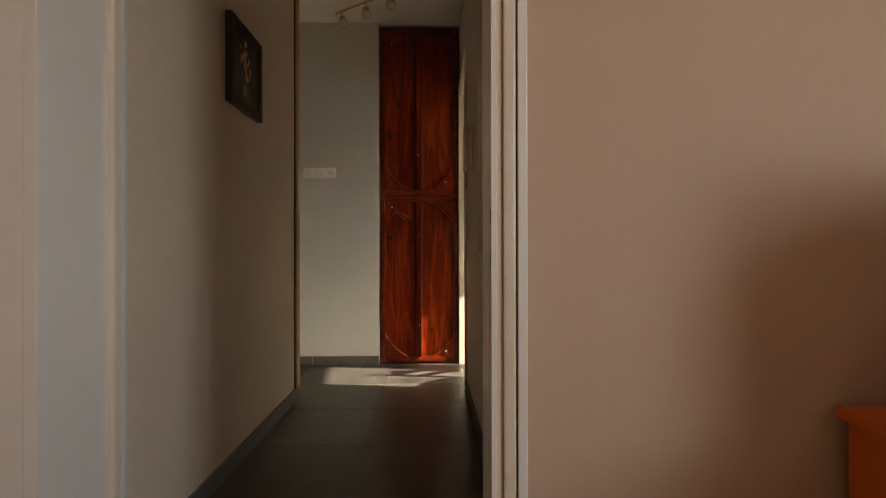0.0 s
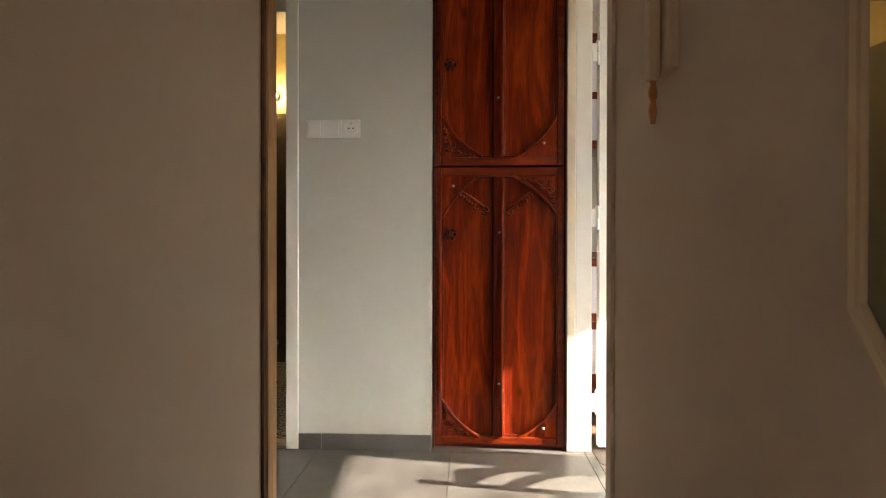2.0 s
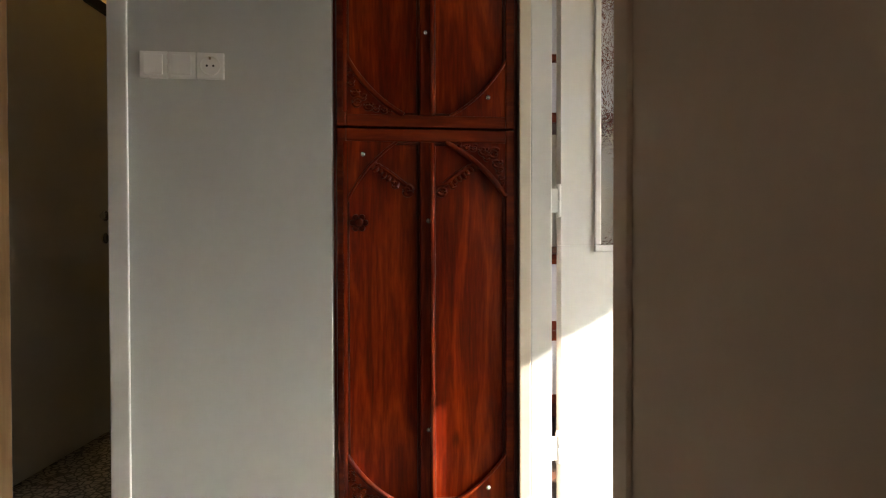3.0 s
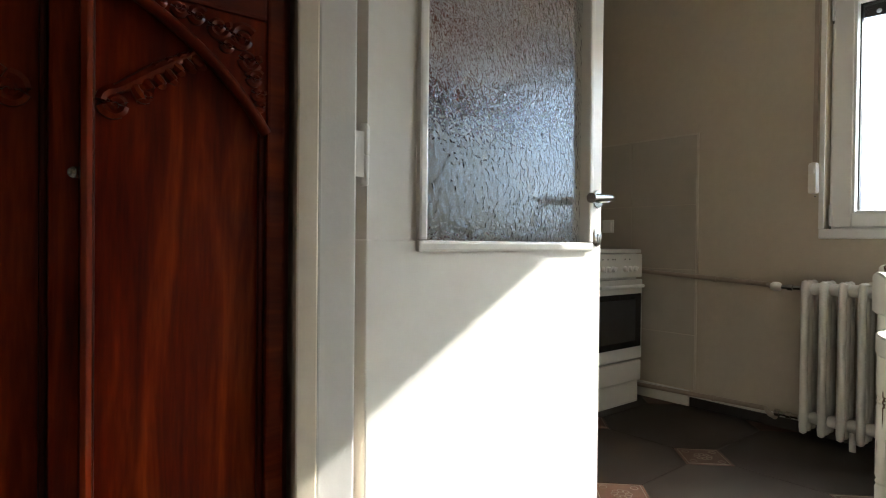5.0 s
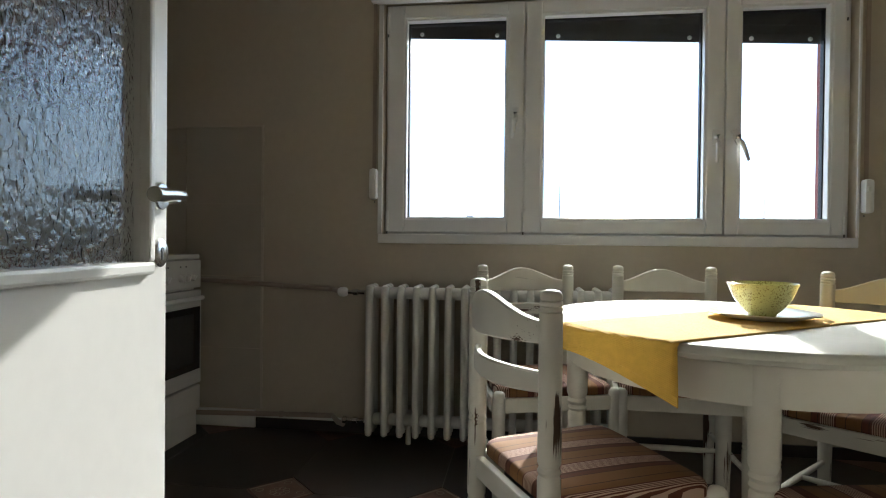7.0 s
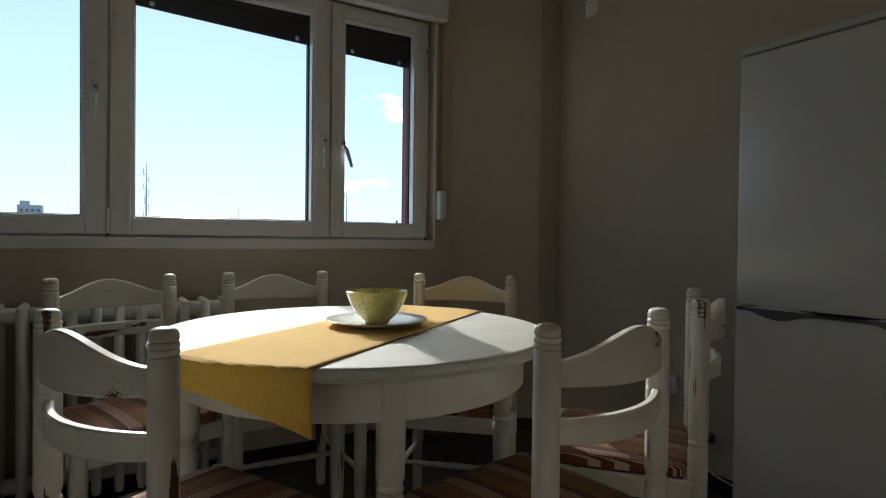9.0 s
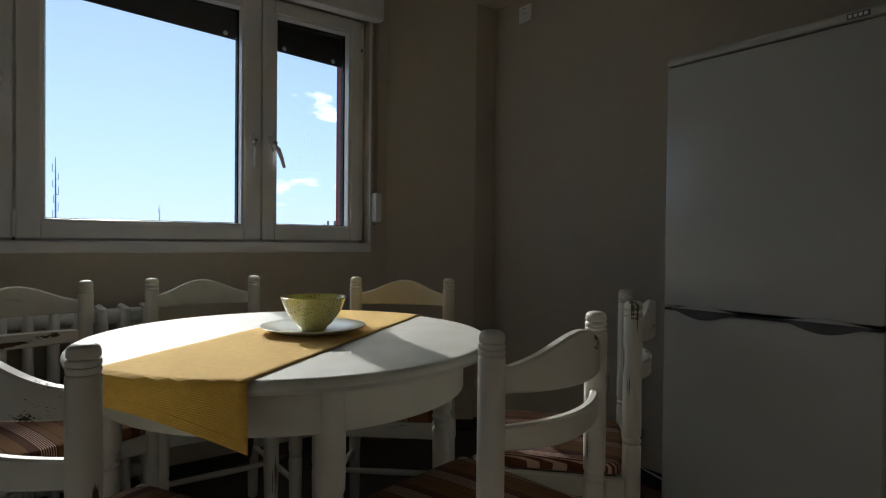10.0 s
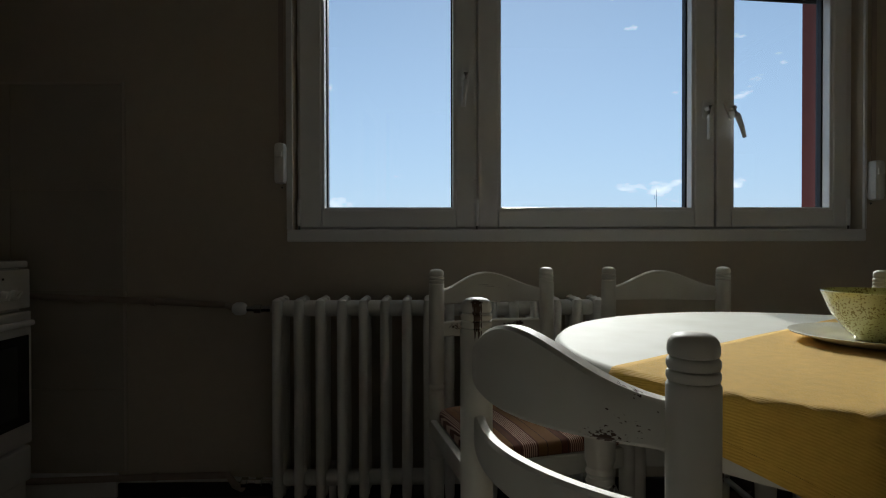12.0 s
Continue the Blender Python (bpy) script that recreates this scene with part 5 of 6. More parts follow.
port = part("porthole_ring", bm, M_CHROME, wm, "grey metallic porthole ring", smooth=True)
part("porthole_glass", lathe(bmesh.new(), [(0.142, 0.022), (0.12, 0.036), (0.06, 0.046), (0.01, 0.048)], 30, pose(0, 0, 0.42, 90, 0, 0)), M_DARKGLASS, port, smooth=True)
for x in (-0.25, 0.25):
    part("foot", lathe(bmesh.new(), [(0.02, 0), (0.02, 0.016)], 10), M_GREYPL, wm, at=pose(x, 0.05, 0))

wtop = thing("worktop", pose(1.32, 5.69, 0.855), "dark brown laminate kitchen worktop", "worktop")
part("slab", box(-0.98, -0.30, 0.0, 0.975, 0.28, 0.036, bevel=0.005), M_WORKTOP, wtop)


def base_unit(x0, x1):
    t = thing("base_cabinet", pose((x0 + x1) / 2, 5.42, 0), "red-framed base cabinet with pale lilac panels", "cabinet", "kitchen base cabinets")
    w = (x1 - x0) / 2
    part("carcass", box(-w, 0.02, 0.08, w, 0.54, 0.853), M_REDDARK, t)
    part("plinth", box(-w, 0.06, 0, w, 0.08, 0.08), M_REDDARK, t)
    for z0, z1, name in ((0.09, 0.46, "door"), (0.466, 0.85, "upper_door")):
        bm = bx(bmesh.new(), -w + 0.002, 0.0, z0, -w + 0.05, 0.02, z1, bevel=0.003)
        bx(bm, w - 0.05, 0.0, z0, w - 0.002, 0.02, z1, bevel=0.003)
        bx(bm, -w + 0.05, 0.0, z0, w - 0.05, 0.02, z0 + 0.045, bevel=0.003)
        bx(bm, -w + 0.05, 0.0, z1 - 0.05, w - 0.05, 0.02, z1, bevel=0.003)
        d = part(name, bm, M_REDH, t)
        part("panel", box(-w + 0.05, 0.008, z0 + 0.045, w - 0.05, 0.018, z1 - 0.05), M_PANEL, d)
        part("knob", lathe(bmesh.new(), [(0.006, 0), (0.012, 0.012), (0.008, 0.02)], 12, pose(0, 0, 0, 90, 0, 0)), M_BRASS, d, smooth=True, at=pose(w - 0.03, 0, z1 - 0.10))


base_unit(0.345, 0.84)
base_unit(0.842, 1.25)
base_unit(1.252, 1.69)


def wall_unit(x0, x1, y):
    t = thing("wall_cabinet", pose((x0 + x1) / 2, y, 1.56), "red-framed wall cabinet with pale lilac panels", "cabinet", "kitchen wall cabinets")
    w, h = (x1 - x0) / 2, 0.72
    part("carcass", box(-w, 0.02, 0, w, 5.968 - y, h), M_REDDARK, t)
    part("cornice", box(-w - 0.012, -0.014, h, w + 0.012, 5.968 - y, h + 0.028, bevel=0.008), M_REDH, t)
    bm = bx(bmesh.new(), -w + 0.002, 0.0, 0.002, -w + 0.045, 0.02, h - 0.002, bevel=0.003)
    bx(bm, w - 0.045, 0.0, 0.002, w - 0.002, 0.02, h - 0.002, bevel=0.003)
    for z0, z1 in ((0.002, 0.055), (0.325, 0.37), (h - 0.055, h - 0.002)):
        bx(bm, -w + 0.045, 0.0, z0, w - 0.045, 0.02, z1, bevel=0.003)
    bx(bm, -0.012, 0.0, 0.37, 0.012, 0.02, h - 0.055)
    d = part("door", bm, M_REDH, t)
    part("panel", box(-w + 0.045, 0.009, 0.055, w - 0.045, 0.018, 0.325), M_PANEL, d)
    for xa, xb in ((-w + 0.045, -0.012), (0.012, w - 0.045)):
        part("small_panel", box(xa, 0.009, 0.37, xb, 0.018, h - 0.055), M_PANEL, d)
    part("flower_boss", lathe(bmesh.new(), [(0.016, 0), (0.014, 0.004), (0.004, 0.006)], 8, pose(0, 0, 0, 90, 0, 0)), M_BRASS, d, "small brass flower", at=pose(w * 0.5, 0.009, h - 0.12))
    return t


for x0, x1 in ((0.345, 0.91), (0.912, 1.478), (1.48, 2.045), (2.047, 2.61)):
    wall_unit(x0, x1, 5.62)


def wall_socket(m, label):
    t = thing("wall_socket", m, label, "socket", "kitchen sockets")
    switch_plate(t, 0.0, "socket")


wall_socket(pose(2.464, YK0, 2.152, 0, 0, 180), "white wall socket high on the niche wall")
wall_socket(pose(1.973, YK0, 0.384, 0, 0, 180), "white wall socket low on the niche wall")
t = thing("wall_switch", pose(2.942, 5.735, 1.013, 0, 0, -90), "white rocker switch on the tiles beside the stove", "switch")
switch_plate(t, 0.0, "switch")
t = thing("power_plug", pose(1.768, YK0 + 0.014, 0.215), "small black plug box with a white cable", "plug")
part("box", box(-0.022, 0, -0.02, 0.022, 0.03, 0.02, bevel=0.004), M_GREYPL, t)
part("cable", tube(bmesh.new(), [(0.0, 0.018, -0.02), (0.008, 0.014, -0.09), (0.0, 0.012, -0.128), (-0.035, 0.012, -0.143), (-0.14, 0.012, -0.160), (-0.30, 0.012, -0.185)], 0.0035, 7), M_SWITCH, t, "thin white cable", smooth=True)

# ---- kitchen: fridge ----
fr = thing("fridge", pose(1.065, 2.04, 0), "white two-door fridge freezer with recessed grips", "fridge")
FW, FF, FT, FM = 0.275, 0.280, 1.545, 0.808     # half width, front, top, gap between the doors
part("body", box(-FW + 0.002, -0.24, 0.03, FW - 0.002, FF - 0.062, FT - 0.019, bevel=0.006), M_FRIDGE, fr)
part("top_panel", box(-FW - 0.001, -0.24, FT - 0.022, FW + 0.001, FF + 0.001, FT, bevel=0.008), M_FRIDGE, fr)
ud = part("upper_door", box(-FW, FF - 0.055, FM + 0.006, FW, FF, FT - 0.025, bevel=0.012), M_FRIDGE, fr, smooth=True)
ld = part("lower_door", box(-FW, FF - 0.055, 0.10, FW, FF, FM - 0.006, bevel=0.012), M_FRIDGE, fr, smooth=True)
part("seal", box(-FW + 0.007, FF - 0.063, 0.11, FW - 0.007, FF - 0.053, FT - 0.03), M_GREYPL, fr)
part("kick_plate", box(-FW + 0.012, FF - 0.077, 0.03, FW - 0.012, FF - 0.037, 0.095), M_FRIDGE, fr)


def lens_outline(x0, x1, z, h, n=16):
    top = [(x0 + (x1 - x0) * i / n, z) for i in range(n + 1)]
    low = [(x1 - (x1 - x0) * i / n, z - h * math.sin(math.pi * i / n) ** 1.5) for i in range(1, n)]
    return top + low


# no hollow is cut: dark lenses paint the shade inside the grips
for x0, x1 in ((0.045, 0.262), (-0.262, -0.045)):
    part("grip", slab(lens_outline(x0, x1, FM, 0.026), FF - 0.015, FF + 0.0025), M_GREYPL, ld, "dark lens in place of the shaded grip recess")
    part("grip_top", slab([(x, 2 * FM - z) for x, z in lens_outline(x0, x1, FM, 0.012)], FF - 0.015, FF + 0.0015), M_FRIDGE, ud)
part("door_gap", box(-FW + 0.006, FF - 0.027, FM - 0.006, FW - 0.006, FF + 0.002, FM + 0.001), M_GASKET, fr)
part("badge", box(-0.235, FF, FT - 0.0185, -0.188, FF + 0.0026, FT - 0.005), M_GREYPL, fr, "small dark maker's plate")
for k in range(4):
    part("badge_mark", box(-0.230 + k * 0.0105, FF + 0.0027, FT - 0.0155, -0.223 + k * 0.0105, FF + 0.0033, FT - 0.008), M_SWITCH, fr)
for x in (-0.23, 0.23):
    for y in (-0.2, 0.18):
        part("foot", lathe(bmesh.new(), [(0.018, 0), (0.018, 0.032)], 10), M_GREYPL, fr, at=pose(x, y, 0))

# ---- kitchen: round table with runner, plate and bowl ----
TX, TY, TZ, TR = 1.835, 3.275, 0.745, 0.525
table = thing("round_table", pose(TX, TY, 0), "round white distressed dining table with turned legs", "table")
part("tabletop", lathe(bmesh.new(), [(0.40, TZ - 0.032), (TR - 0.020, TZ - 0.032), (TR - 0.006, TZ - 0.028), (TR, TZ - 0.018), (TR - 0.002, TZ - 0.008), (TR - 0.010, TZ - 0.001), (TR - 0.016, TZ), (0.2, TZ)], 72), M_TABLETOP, table, smooth=True)
part("apron", lathe(bmesh.new(), [(0.435, TZ - 0.125), (0.455, TZ - 0.125), (0.455, TZ - 0.033), (0.435, TZ - 0.033)], 60), M_CHAIR, table, smooth=True)
LEG = [(0.018, 0), (0.020, 0.01), (0.024, 0.20), (0.0275, 0.44), (0.0235, 0.448), (0.0285, 0.456), (0.0245, 0.466), (0.029, 0.476), (0.025, 0.486), (0.030, 0.50), (0.031, 0.60), (0.031, TZ - 0.034)]
for k in range(4):
    a = radians(166.5 + 90 * k)
    part("leg", lathe(bmesh.new(), LEG, 20), M_CHAIRV, table, smooth=True, at=pose(0.435 * math.cos(a), 0.435 * math.sin(a), 0))


def runner():
    """A cloth strip laid across the table and hanging over both edges."""
    t = thing("table_runner", pose(TX - 0.022, TY - 0.016, TZ + 0.0004, 0, 0, 36.5), "yellow ribbed cloth runner hanging over the table edge", "table runner")
    half, off = 0.168, 0.027
    nu, nv = 120, 20
    bm = bmesh.new()
    rows = []
    for j in range(nv + 1):
        v = -half + 2 * half * j / nv
        row = []
        edge = math.sqrt((TR + 0.004) ** 2 - (v - off) ** 2)
        for i in range(nu + 1):
            u = (-1 + 2 * i / nu) * (0.595 - 0.15 * v)
            s, au = (1 if u >= 0 else -1), abs(u)
            r = 0.012
            if au < edge - r:
                p = Vector((s * au, 0, 0.0010 + 0.0004 * math.sin(22 * u + 5 * v)))
            elif au < edge - r + r * math.pi / 2:
                q = (au - edge + r) / r
                p = Vector((s * (edge - r + r * math.sin(q)), 0, -r + r * math.cos(q) + 0.0012))
            else:
                dz = au - (edge - r + r * math.pi / 2)
                p = Vector((s * (edge + 0.010 * math.sin(9 * v + 1.0) * min(1, dz * 9)), 0, -r - dz + 0.0012))
            row.append(bm.verts.new((v, p.x, p.z)))
        rows.append(row)
    ends = [[v.co.copy() for v in (r[0], r[1], r[2])] for r in rows], [[v.co.copy() for v in (r[nu], r[nu - 1], r[nu - 2])] for r in rows]
    for a, b in zip(rows, rows[1:]):
        for i in range(nu):
            bm.faces.new((a[i], a[i + 1], b[i + 1], b[i]))
    ob = part("cloth", bm, M_CLOTH, t, smooth=True)
    for strip in ends:
        hem = bmesh.new()
        out = Vector((0, 0.0034 if strip[0][0].y > 0 else -0.0034, 0))
        vs = [[hem.verts.new(p + out) for p in row] + [hem.verts.new(p) for p in reversed(row)] for row in strip]
        for a, b in zip(vs, vs[1:]):
            for i in range(6):
                hem.faces.new((a[i], a[(i + 1) % 6], b[(i + 1) % 6], b[i]))
        part("hem", hem, M_CLOTH, t, smooth=True)
    sol = ob.modifiers.new("thickness", 'SOLIDIFY')
    sol.thickness, sol.offset = 0.0022, 1.0
    return t


runner()
t = thing("dinner_plate", pose(1.822, 3.225, TZ + 0.0040), "cream glazed plate on the yellow runner", "plate")
part("plate", lathe(bmesh.new(), [(0.05, 0), (0.085, 0.001), (0.098, 0.006), (0.138, 0.017), (0.140, 0.0195), (0.137, 0.0205), (0.096, 0.0105), (0.083, 0.006), (0.02, 0.005)], 48), M_PLATE, t, smooth=True)
t = thing("bowl", pose(1.822, 3.225, TZ + 0.0095), "speckled yellow-green glazed bowl on a plate", "bowl")
bm = lathe(bmesh.new(), [(0.03, 0), (0.034, 0.002), (0.036, 0.008), (0.052, 0.022), (0.072, 0.050), (0.086, 0.085), (0.0885, 0.090), (0.086, 0.091), (0.082, 0.085), (0.067, 0.050), (0.045, 0.022), (0.02, 0.012)], 44)
part("bowl", bm, M_BOWL, t, smooth=True)


# ---- kitchen: chairs ----
def bent_board(width, z_low, z_top, bow, thick, n=22):
    """A board bowed backwards; z_low and z_top give its edges along the width (-1 to 1)."""
    bm = bmesh.new()
    sec = []
    for i in range(n + 1):
        u = -1 + 2 * i / n
        x, y = u * width, -bow * (1 - u * u)
        a, b = z_low(u), z_top(u)
        h, e = thick / 2, 0.004
        ring8 = [(-h, a + e), (-h + e, a), (h - e, a), (h, a + e), (h, b - e), (h - e, b), (-h + e, b), (-h, b - e)]
        sec.append([bm.verts.new((x, y + dy, z)) for dy, z in ring8])
    for p, q in zip(sec, sec[1:]):
        for k in range(8):
            bm.faces.new((p[k], p[(k + 1) % 8], q[(k + 1) % 8], q[k]))
    bm.faces.new(sec[0])
    bm.faces.new(list(reversed(sec[-1])))
    return bm


def cushion():
    """A padded seat with rounded corners and a crowned top."""
    bm = bmesh.new()
    n = 18
    layers = []
    w, d, cy = 0.198, 0.182, 0.195
    for inset, z in ((0.004, 0.425), (0.0, 0.429), (0.0, 0.446), (0.003, 0.454), (0.010, 0.459), (0.060, 0.463), (0.12, 0.466)):
        ringv = []
        for k in range(48):
            a = 2 * math.pi * k / 48
            ca, sa = math.cos(a), math.sin(a)
            q = 0.22
            x = (w - inset) * math.copysign(abs(ca) ** q, ca)
            y = cy + (d - inset) * math.copysign(abs(sa) ** q, sa)
            ringv.append(bm.verts.new((x * (1 + 0.06 * (y - cy) / d), y, z)))
        layers.append(ringv)
    for a, b in zip(layers, layers[1:]):
        for k in range(48):
            bm.faces.new((a[k], a[(k + 1) % 48], b[(k + 1) % 48], b[k]))
    bm.faces.new(list(reversed(layers[0])))
    bm.faces.new(layers[-1])
    return bm


POST = [(0.015, 0), (0.018, 0.008), (0.0205, 0.16), (0.0225, 0.30), (0.0195, 0.306), (0.0225, 0.313), (0.0195, 0.320), (0.0225, 0.328), (0.0225, 0.50), (0.0195, 0.507), (0.0228, 0.515), (0.0195, 0.523), (0.0225, 0.532),
        (0.0225, 0.8130), (0.0212, 0.8155), (0.0188, 0.8165), (0.0212, 0.8175), (0.0221, 0.8200), (0.0221, 0.8235), (0.0212, 0.8255), (0.0188, 0.8265), (0.0212, 0.8275), (0.0221, 0.8300), (0.0221, 0.8335),
        (0.0210, 0.8360), (0.0186, 0.8372), (0.0208, 0.8388), (0.0214, 0.8420), (0.0213, 0.8460), (0.0203, 0.8505), (0.0180, 0.8540), (0.0140, 0.8565), (0.0085, 0.8578), (0.0030, 0.8583), (0.0006, 0.8584)]
FRONT = [(0.015, 0), (0.018, 0.008), (0.0205, 0.14), (0.0225, 0.26), (0.0195, 0.266), (0.0225, 0.273), (0.0195, 0.280), (0.0225, 0.288), (0.0225, 0.425), (0.021, 0.438), (0.014, 0.447), (0.002, 0.450)]


def dining_chair(m):
    t = thing("dining_chair", m, "white distressed wooden chair with a striped brown seat", "chair", "chairs round the table")
    for x in (-0.178, 0.178):
        part("back_post", lathe(bmesh.new(), POST, 28), M_CHAIRV, t, smooth=True, at=pose(x, 0, 0))
        part("front_leg", lathe(bmesh.new(), FRONT, 18), M_CHAIRV, t, smooth=True, at=pose(x * 1.16, 0.375, 0))
        part("side_rail", box(-0.010, 0.018, 0.375, 0.010, 0.358, 0.425, bevel=0.004), M_CHAIR, t, at=pose(x * 1.08, 0, 0, 0, 0, -4.5 if x > 0 else 4.5))
        part("side_stretcher", tube(bmesh.new(), [(x, 0.0, 0.20), (x * 1.08, 0.19, 0.19), (x * 1.16, 0.375, 0.18)], [0.008, 0.011, 0.008], 10), M_CHAIRV, t, smooth=True)
    part("front_rail", box(-0.19, 0.365, 0.375, 0.19, 0.385, 0.425, bevel=0.004), M_CHAIRH, t)
    part("back_rail", box(-0.16, -0.010, 0.375, 0.16, 0.010, 0.425, bevel=0.004), M_CHAIRH, t)
    part("cross_stretcher", tube(bmesh.new(), [(-0.192, 0.19, 0.19), (0.0, 0.19, 0.19), (0.192, 0.19, 0.19)], [0.008, 0.011, 0.008], 10), M_CHAIRH, t, smooth=True)
    part("crest_rail", bent_board(0.170, lambda u: 0.750 + 0.004 * u * u, lambda u: 0.796 + 0.049 * (0.5 + 0.5 * math.cos(math.pi * min(1, abs(u) * 0.98))), 0.058, 0.020), M_CHAIRH, t, smooth=True)
    part("lower_slat", bent_board(0.170, lambda u: 0.652 + 0.008 * u * u, lambda u: 0.700, 0.050, 0.018), M_CHAIRH, t, smooth=True)
    part("seat", cushion(), M_SEAT, t, "brown striped padded seat", smooth=True)
    return t


def seat_pose(p, q):
    """The pose of a chair from its two back posts, as seen from behind: left, then right."""
    mx, my = (p[0] + q[0]) / 2, (p[1] + q[1]) / 2
    return pose(mx, my, 0, 0, 0, math.degrees(math.atan2(q[1] - p[1], q[0] - p[0])))


chair = dining_chair(seat_pose((1.268, 3.812), (1.591, 3.974)) @ pose(0, 0, 0, 0, 0, 180))
for p, q in (((2.474, 4.012), (2.573, 3.686)), ((2.598, 3.474), (2.583, 3.124)), ((2.315, 2.805), (2.098, 2.565)), ((1.114, 2.938), (1.052, 3.262)), ((1.422, 2.390), (1.203, 2.670))):
    mx, my = (p[0] + q[0]) / 2, (p[1] + q[1]) / 2
    fx, fy = TX - mx, TY - my
    dx, dy = q[0] - p[0], q[1] - p[1]
    ang = math.degrees(math.atan2(dy, dx))
    if -math.sin(radians(ang)) * fx + math.cos(radians(ang)) * fy < 0:
        ang += 180
    copy_thing(chair, pose(mx, my, 0, 0, 0, ang))

# ---- far view ----
structure("ground", box(3.6, -2500, -32.0, 4000, 2500, -31.0), M_GROUND, "hazy flat land far below the window", "ground")


def far_point(heading, dist):
    """Ground place at a compass-like heading from the kitchen, in degrees to the right of +y."""
    a = radians(heading)
    return 0.5 + dist * math.sin(a), 3.9 + dist * math.cos(a)


def mast(heading, dist, top, radius, arms):
    x, y = far_point(heading, dist)
    t = thing("radio_mast", pose(x, y, -31.0, 0, 0, 90 - heading), "tall thin steel radio mast far away", "mast", "far masts")
    h = top + 31.0
    part("pole", lathe(bmesh.new(), [(radius * 1.6, 0), (radius, h * 0.8), (radius * 0.35, h)], 8), M_STEEL, t)
    rnd = random.Random(int(heading * 10))
    for k in range(arms):
        z = h * (0.62 + 0.30 * k / max(1, arms - 1))
        s = 1 if k % 2 else -1
        w = radius * rnd.uniform(2.2, 4)
        bm = bx(bmesh.new(), -radius * 0.3, 0, z, radius * 0.3, s * w, z + radius * 0.7)
        bx(bm, -radius * 0.4, s * w - radius * 0.4, z, radius * 0.4, s * w + radius * 0.4, z + radius * rnd.uniform(8, 14))
        part("antenna_arm", bm, M_STEEL, t)


mast(93.7, 220, 26.0, 0.22, 8)
mast(101.4, 320, 17.0, 0.22, 2)
mast(111.3, 300, 26.5, 0.22, 2)
mast(86.5, 320, 12.0, 0.15, 0)
x, y = far_point(85.4, 420)
t = thing("far_tower_block", pose(x, y, -31.0), "pale concrete tower block on the skyline", "building")
part("wall", box(-6, -6, 0, 6, 6, 49, bevel=0.2), M_FARWALL, t)
part("roof", box(-3, 0.5, 49, 3, 5, 51.5), M_FARWALL, t)
for j in range(6):
    for k in range(4):
        part("window", box(-6.12, -5 + k * 2.7, 30 + j * 3.0, -6.0, -3.4 + k * 2.7, 31.7 + j * 3.0), M_FARWIN, t)
x, y = far_point(116.5, 900)
t = thing("bridge_pylon", pose(x, y, -31.0, 0, 0, 90 - 116.5), "distant cable bridge pylon with its stays", "bridge")
for s in (-5, 5):
    part("tower_leg", box(-2, s - 1.6, 0, 2, s + 1.6, 60), M_STEEL, t)
part("cross_beam", box(-1.5, -5, 50, 1.5, 5, 53), M_STEEL, t)
for k in range(7):
    for s in (-1, 1):
        part("stay", tube(bmesh.new(), [(0, s * 5, 56 - k * 2.0), (0, s * (95 - k * 11), 28)], 0.28, 5), M_STEEL, t)

# ---- floor tiles, one by one ----
hall_floor = tagged(new("floor_tiles"), label="dark grey stone-look square floor tiles in the hall", category="floor tiles", kind="structure")
xs = [-0.903 + 0.6 * k for k in range(-3, 6)]
ys = [4.395 - 0.6 * k for k in range(13, -2, -1)]


def tile_box(x0, y0, x1, y1):
    return box(x0 + 0.0015, y0 + 0.0015, -0.0055, x1 - 0.0015, y1 - 0.0015, 0.0, bevel=0.0012)


for x0, x1 in zip(xs, xs[1:]):
    for y0, y1 in zip(ys, ys[1:]):
        a0, a1 = max(x0, -2.59), min(x1, 0.336)
        b0, b1 = max(y0, 1.12), min(y1, 4.449)
        if a1 - a0 < 0.02 or b1 - b0 < 0.02:
            continue
        part("tile", tile_box(a0, b0, a1, b1), M_TILE, hall_floor)

# planks are made up: never in view, their warm tone bounces orange onto the wall
room_floor = tagged(new("floor_planks"), label="unseen oak plank floor of the first room, added for warm bounce light", category="floor planks", kind="structure")
M_PLANK = wood("oak_plank", (0.11, 0.050, 0.019), (0.19, 0.092, 0.037), (0.26, 0.14, 0.06), 0.4, axis='X', knots=False)
for j in range(21):
    for k in range(5):
        x0, y0 = -2.59 + 1.2 * k - 0.4 * (j % 3), -2.97 + 0.195 * j
        a0, a1, b1 = max(x0, -2.59), min(x0 + 1.2, 2.39), min(y0 + 0.195, 1.118)
        if a1 - a0 > 0.02 and b1 - y0 > 0.02:
            part("plank", tile_box(a0, y0, a1, b1), M_PLANK, room_floor)

kitchen_floor = tagged(new("floor_tiles"), label="dark brown octagonal kitchen floor tiles with small ornamental diamonds", category="floor tiles", kind="structure")
NX = [0.337, 1.04, 1.64, 2.24, 2.94]
NY = [1.79, 2.36, 2.96, 3.56, 4.16, 4.76, 5.36, 5.97]
Q = 0.135


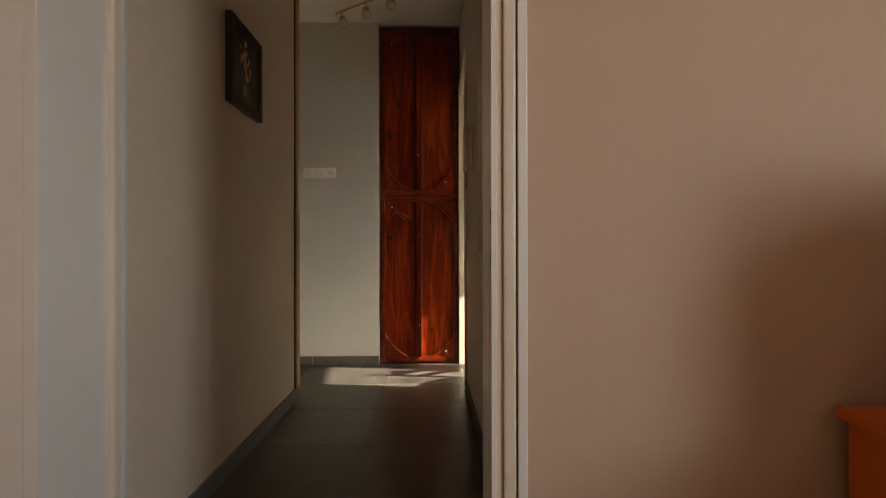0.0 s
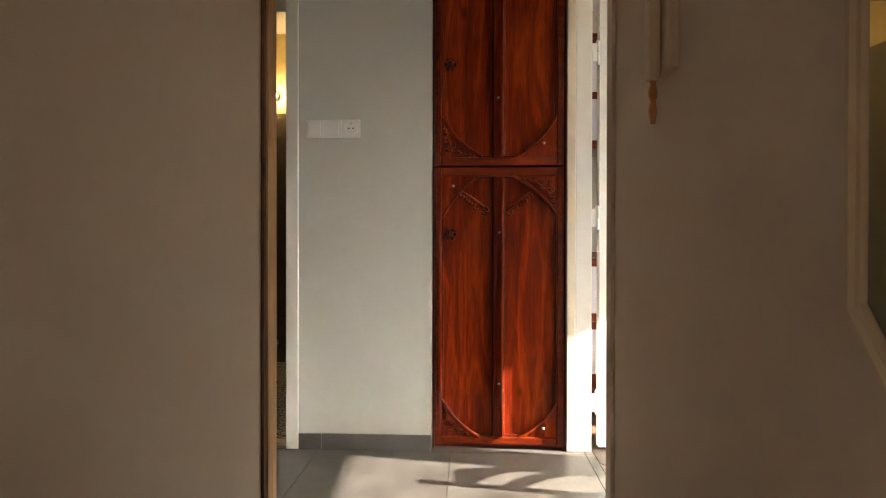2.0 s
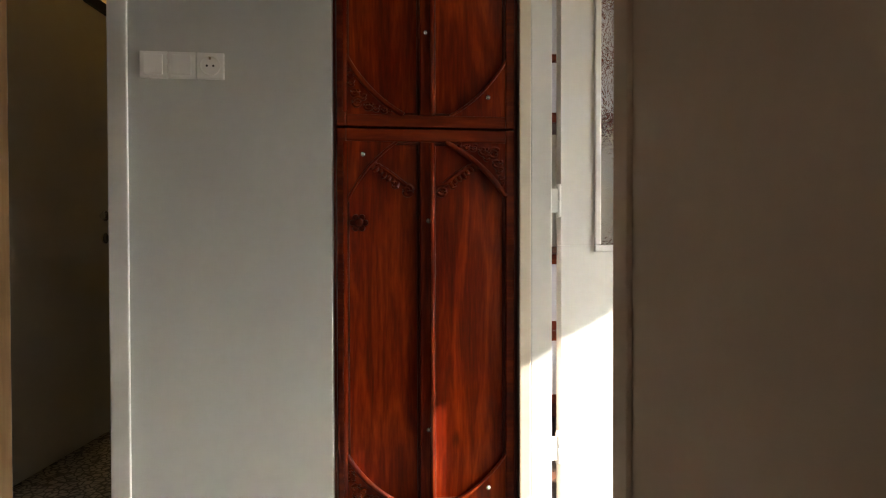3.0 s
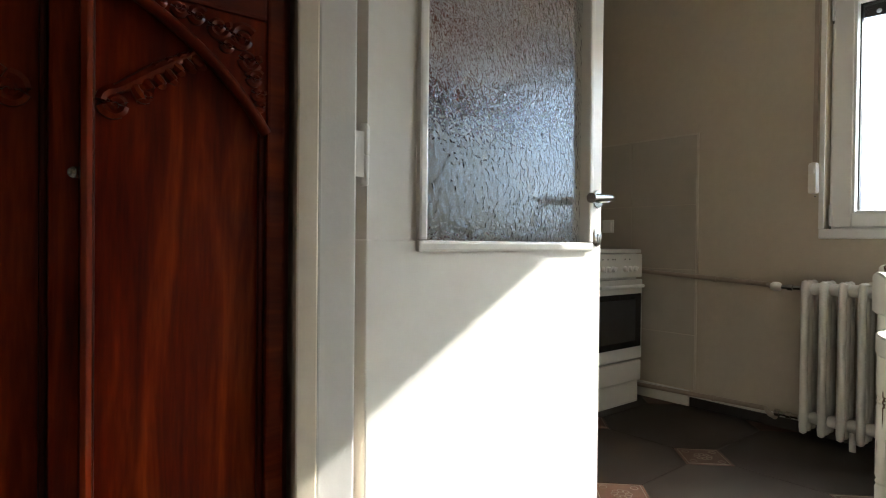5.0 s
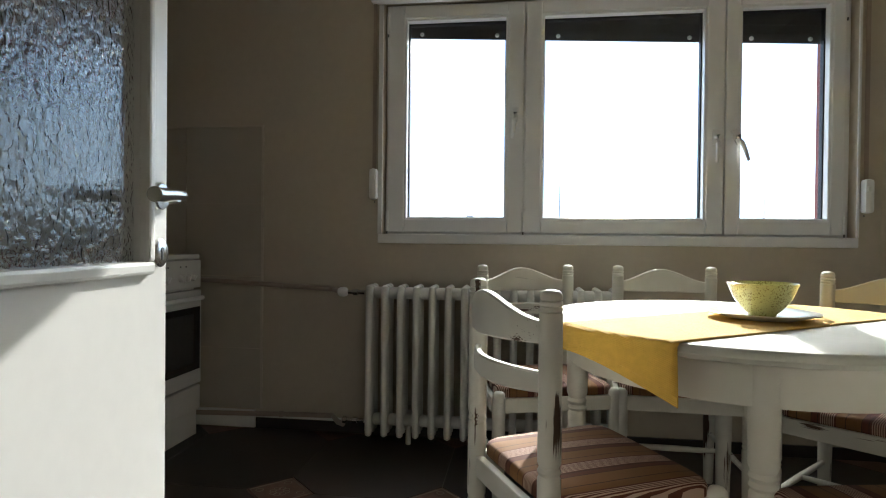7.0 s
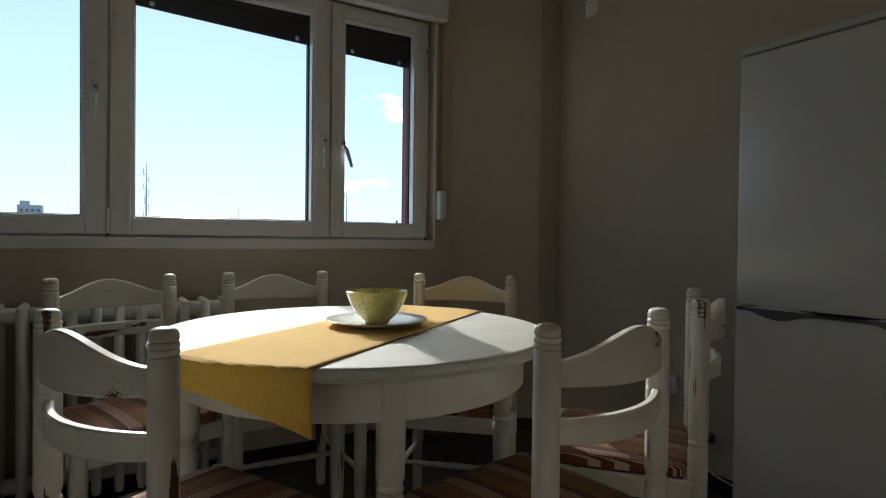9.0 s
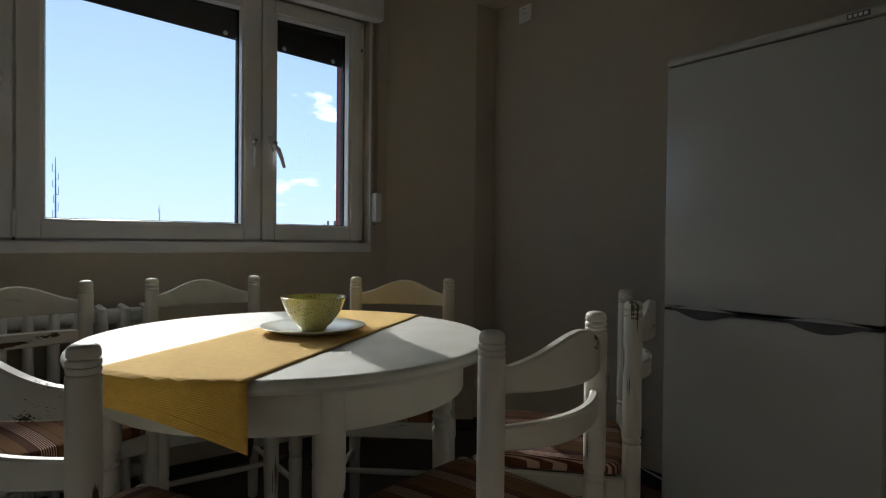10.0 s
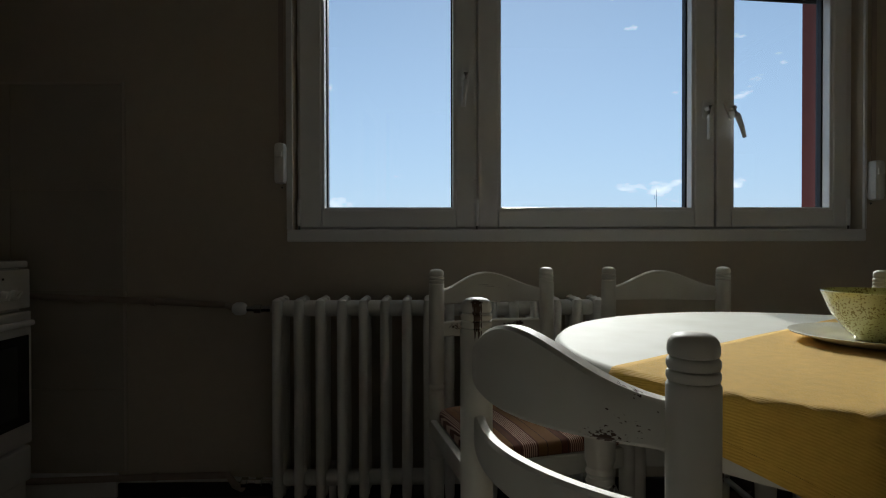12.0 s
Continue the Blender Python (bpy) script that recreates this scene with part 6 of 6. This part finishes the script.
def octagon_tile(x0, y0, x1, y1):
    g = 0.0015
    x0, y0, x1, y1 = x0 + g, y0 + g, x1 - g, y1 - g
    q = Q
    pts = [(x0 + q, y0), (x1 - q, y0), (x1, y0 + q), (x1, y1 - q), (x1 - q, y1), (x0 + q, y1), (x0, y1 - q), (x0, y0 + q)]
    return prism(bmesh.new(), pts, -0.0055, 0.0)


for x0, x1 in zip(NX, NX[1:]):
    for y0, y1 in zip(NY, NY[1:]):
        part("tile", octagon_tile(x0, y0, x1, y1), M_KTILE, kitchen_floor)
for x in NX:
    for y in NY:
        q = Q - 0.003
        pts = [(min(max(x + dx, 0.337), 2.945), min(max(y + dy, 1.785), 5.975)) for dx, dy in ((q, 0), (0, q), (-q, 0), (0, -q))]
        inside = NX[0] < x < NX[-1] and NY[0] < y < NY[-1]
        if not inside:
            pts = [p for i, p in enumerate(pts) if p not in pts[:i]]
            if len(pts) < 3:
                continue
        d = part("ornament_tile", prism(bmesh.new(), pts, -0.0055, 0.0), M_ORN, kitchen_floor, "small rust-brown ornamental tile")
        if inside:
            bm = bmesh.new()
            z = 0.0004
            for r0, w in ((0.118, 0.004),):
                for k in range(4):
                    a = math.pi / 2 * k
                    p0, p1 = Vector((math.cos(a), math.sin(a), 0)) * r0, Vector((math.cos(a + math.pi / 2), math.sin(a + math.pi / 2), 0)) * r0
                    tube(bm, [p0 + Vector((x, y, 0)), p1 + Vector((x, y, 0))], 0.002, 4)
            for k in range(8):
                a = 2 * math.pi * k / 8
                c = Vector((x + 0.026 * math.cos(a), y + 0.026 * math.sin(a), 0))
                tube(bm, [c + Vector((0.012 * math.cos(b), 0.012 * math.sin(b), 0)) for b in [2 * math.pi * i / 9 for i in range(9)]], 0.0016, 4, closed=True)
            for k in range(4):
                a = math.pi / 2 * k
                c = Vector((x + 0.08 * math.cos(a), y + 0.08 * math.sin(a), 0))
                tube(bm, [c + Vector((0.014 * math.cos(b), 0.014 * math.sin(b), 0)) for b in [2 * math.pi * i / 9 for i in range(9)]], 0.0016, 4, closed=True)
            part("ornament_lines", bm, M_ORNLINE, d)
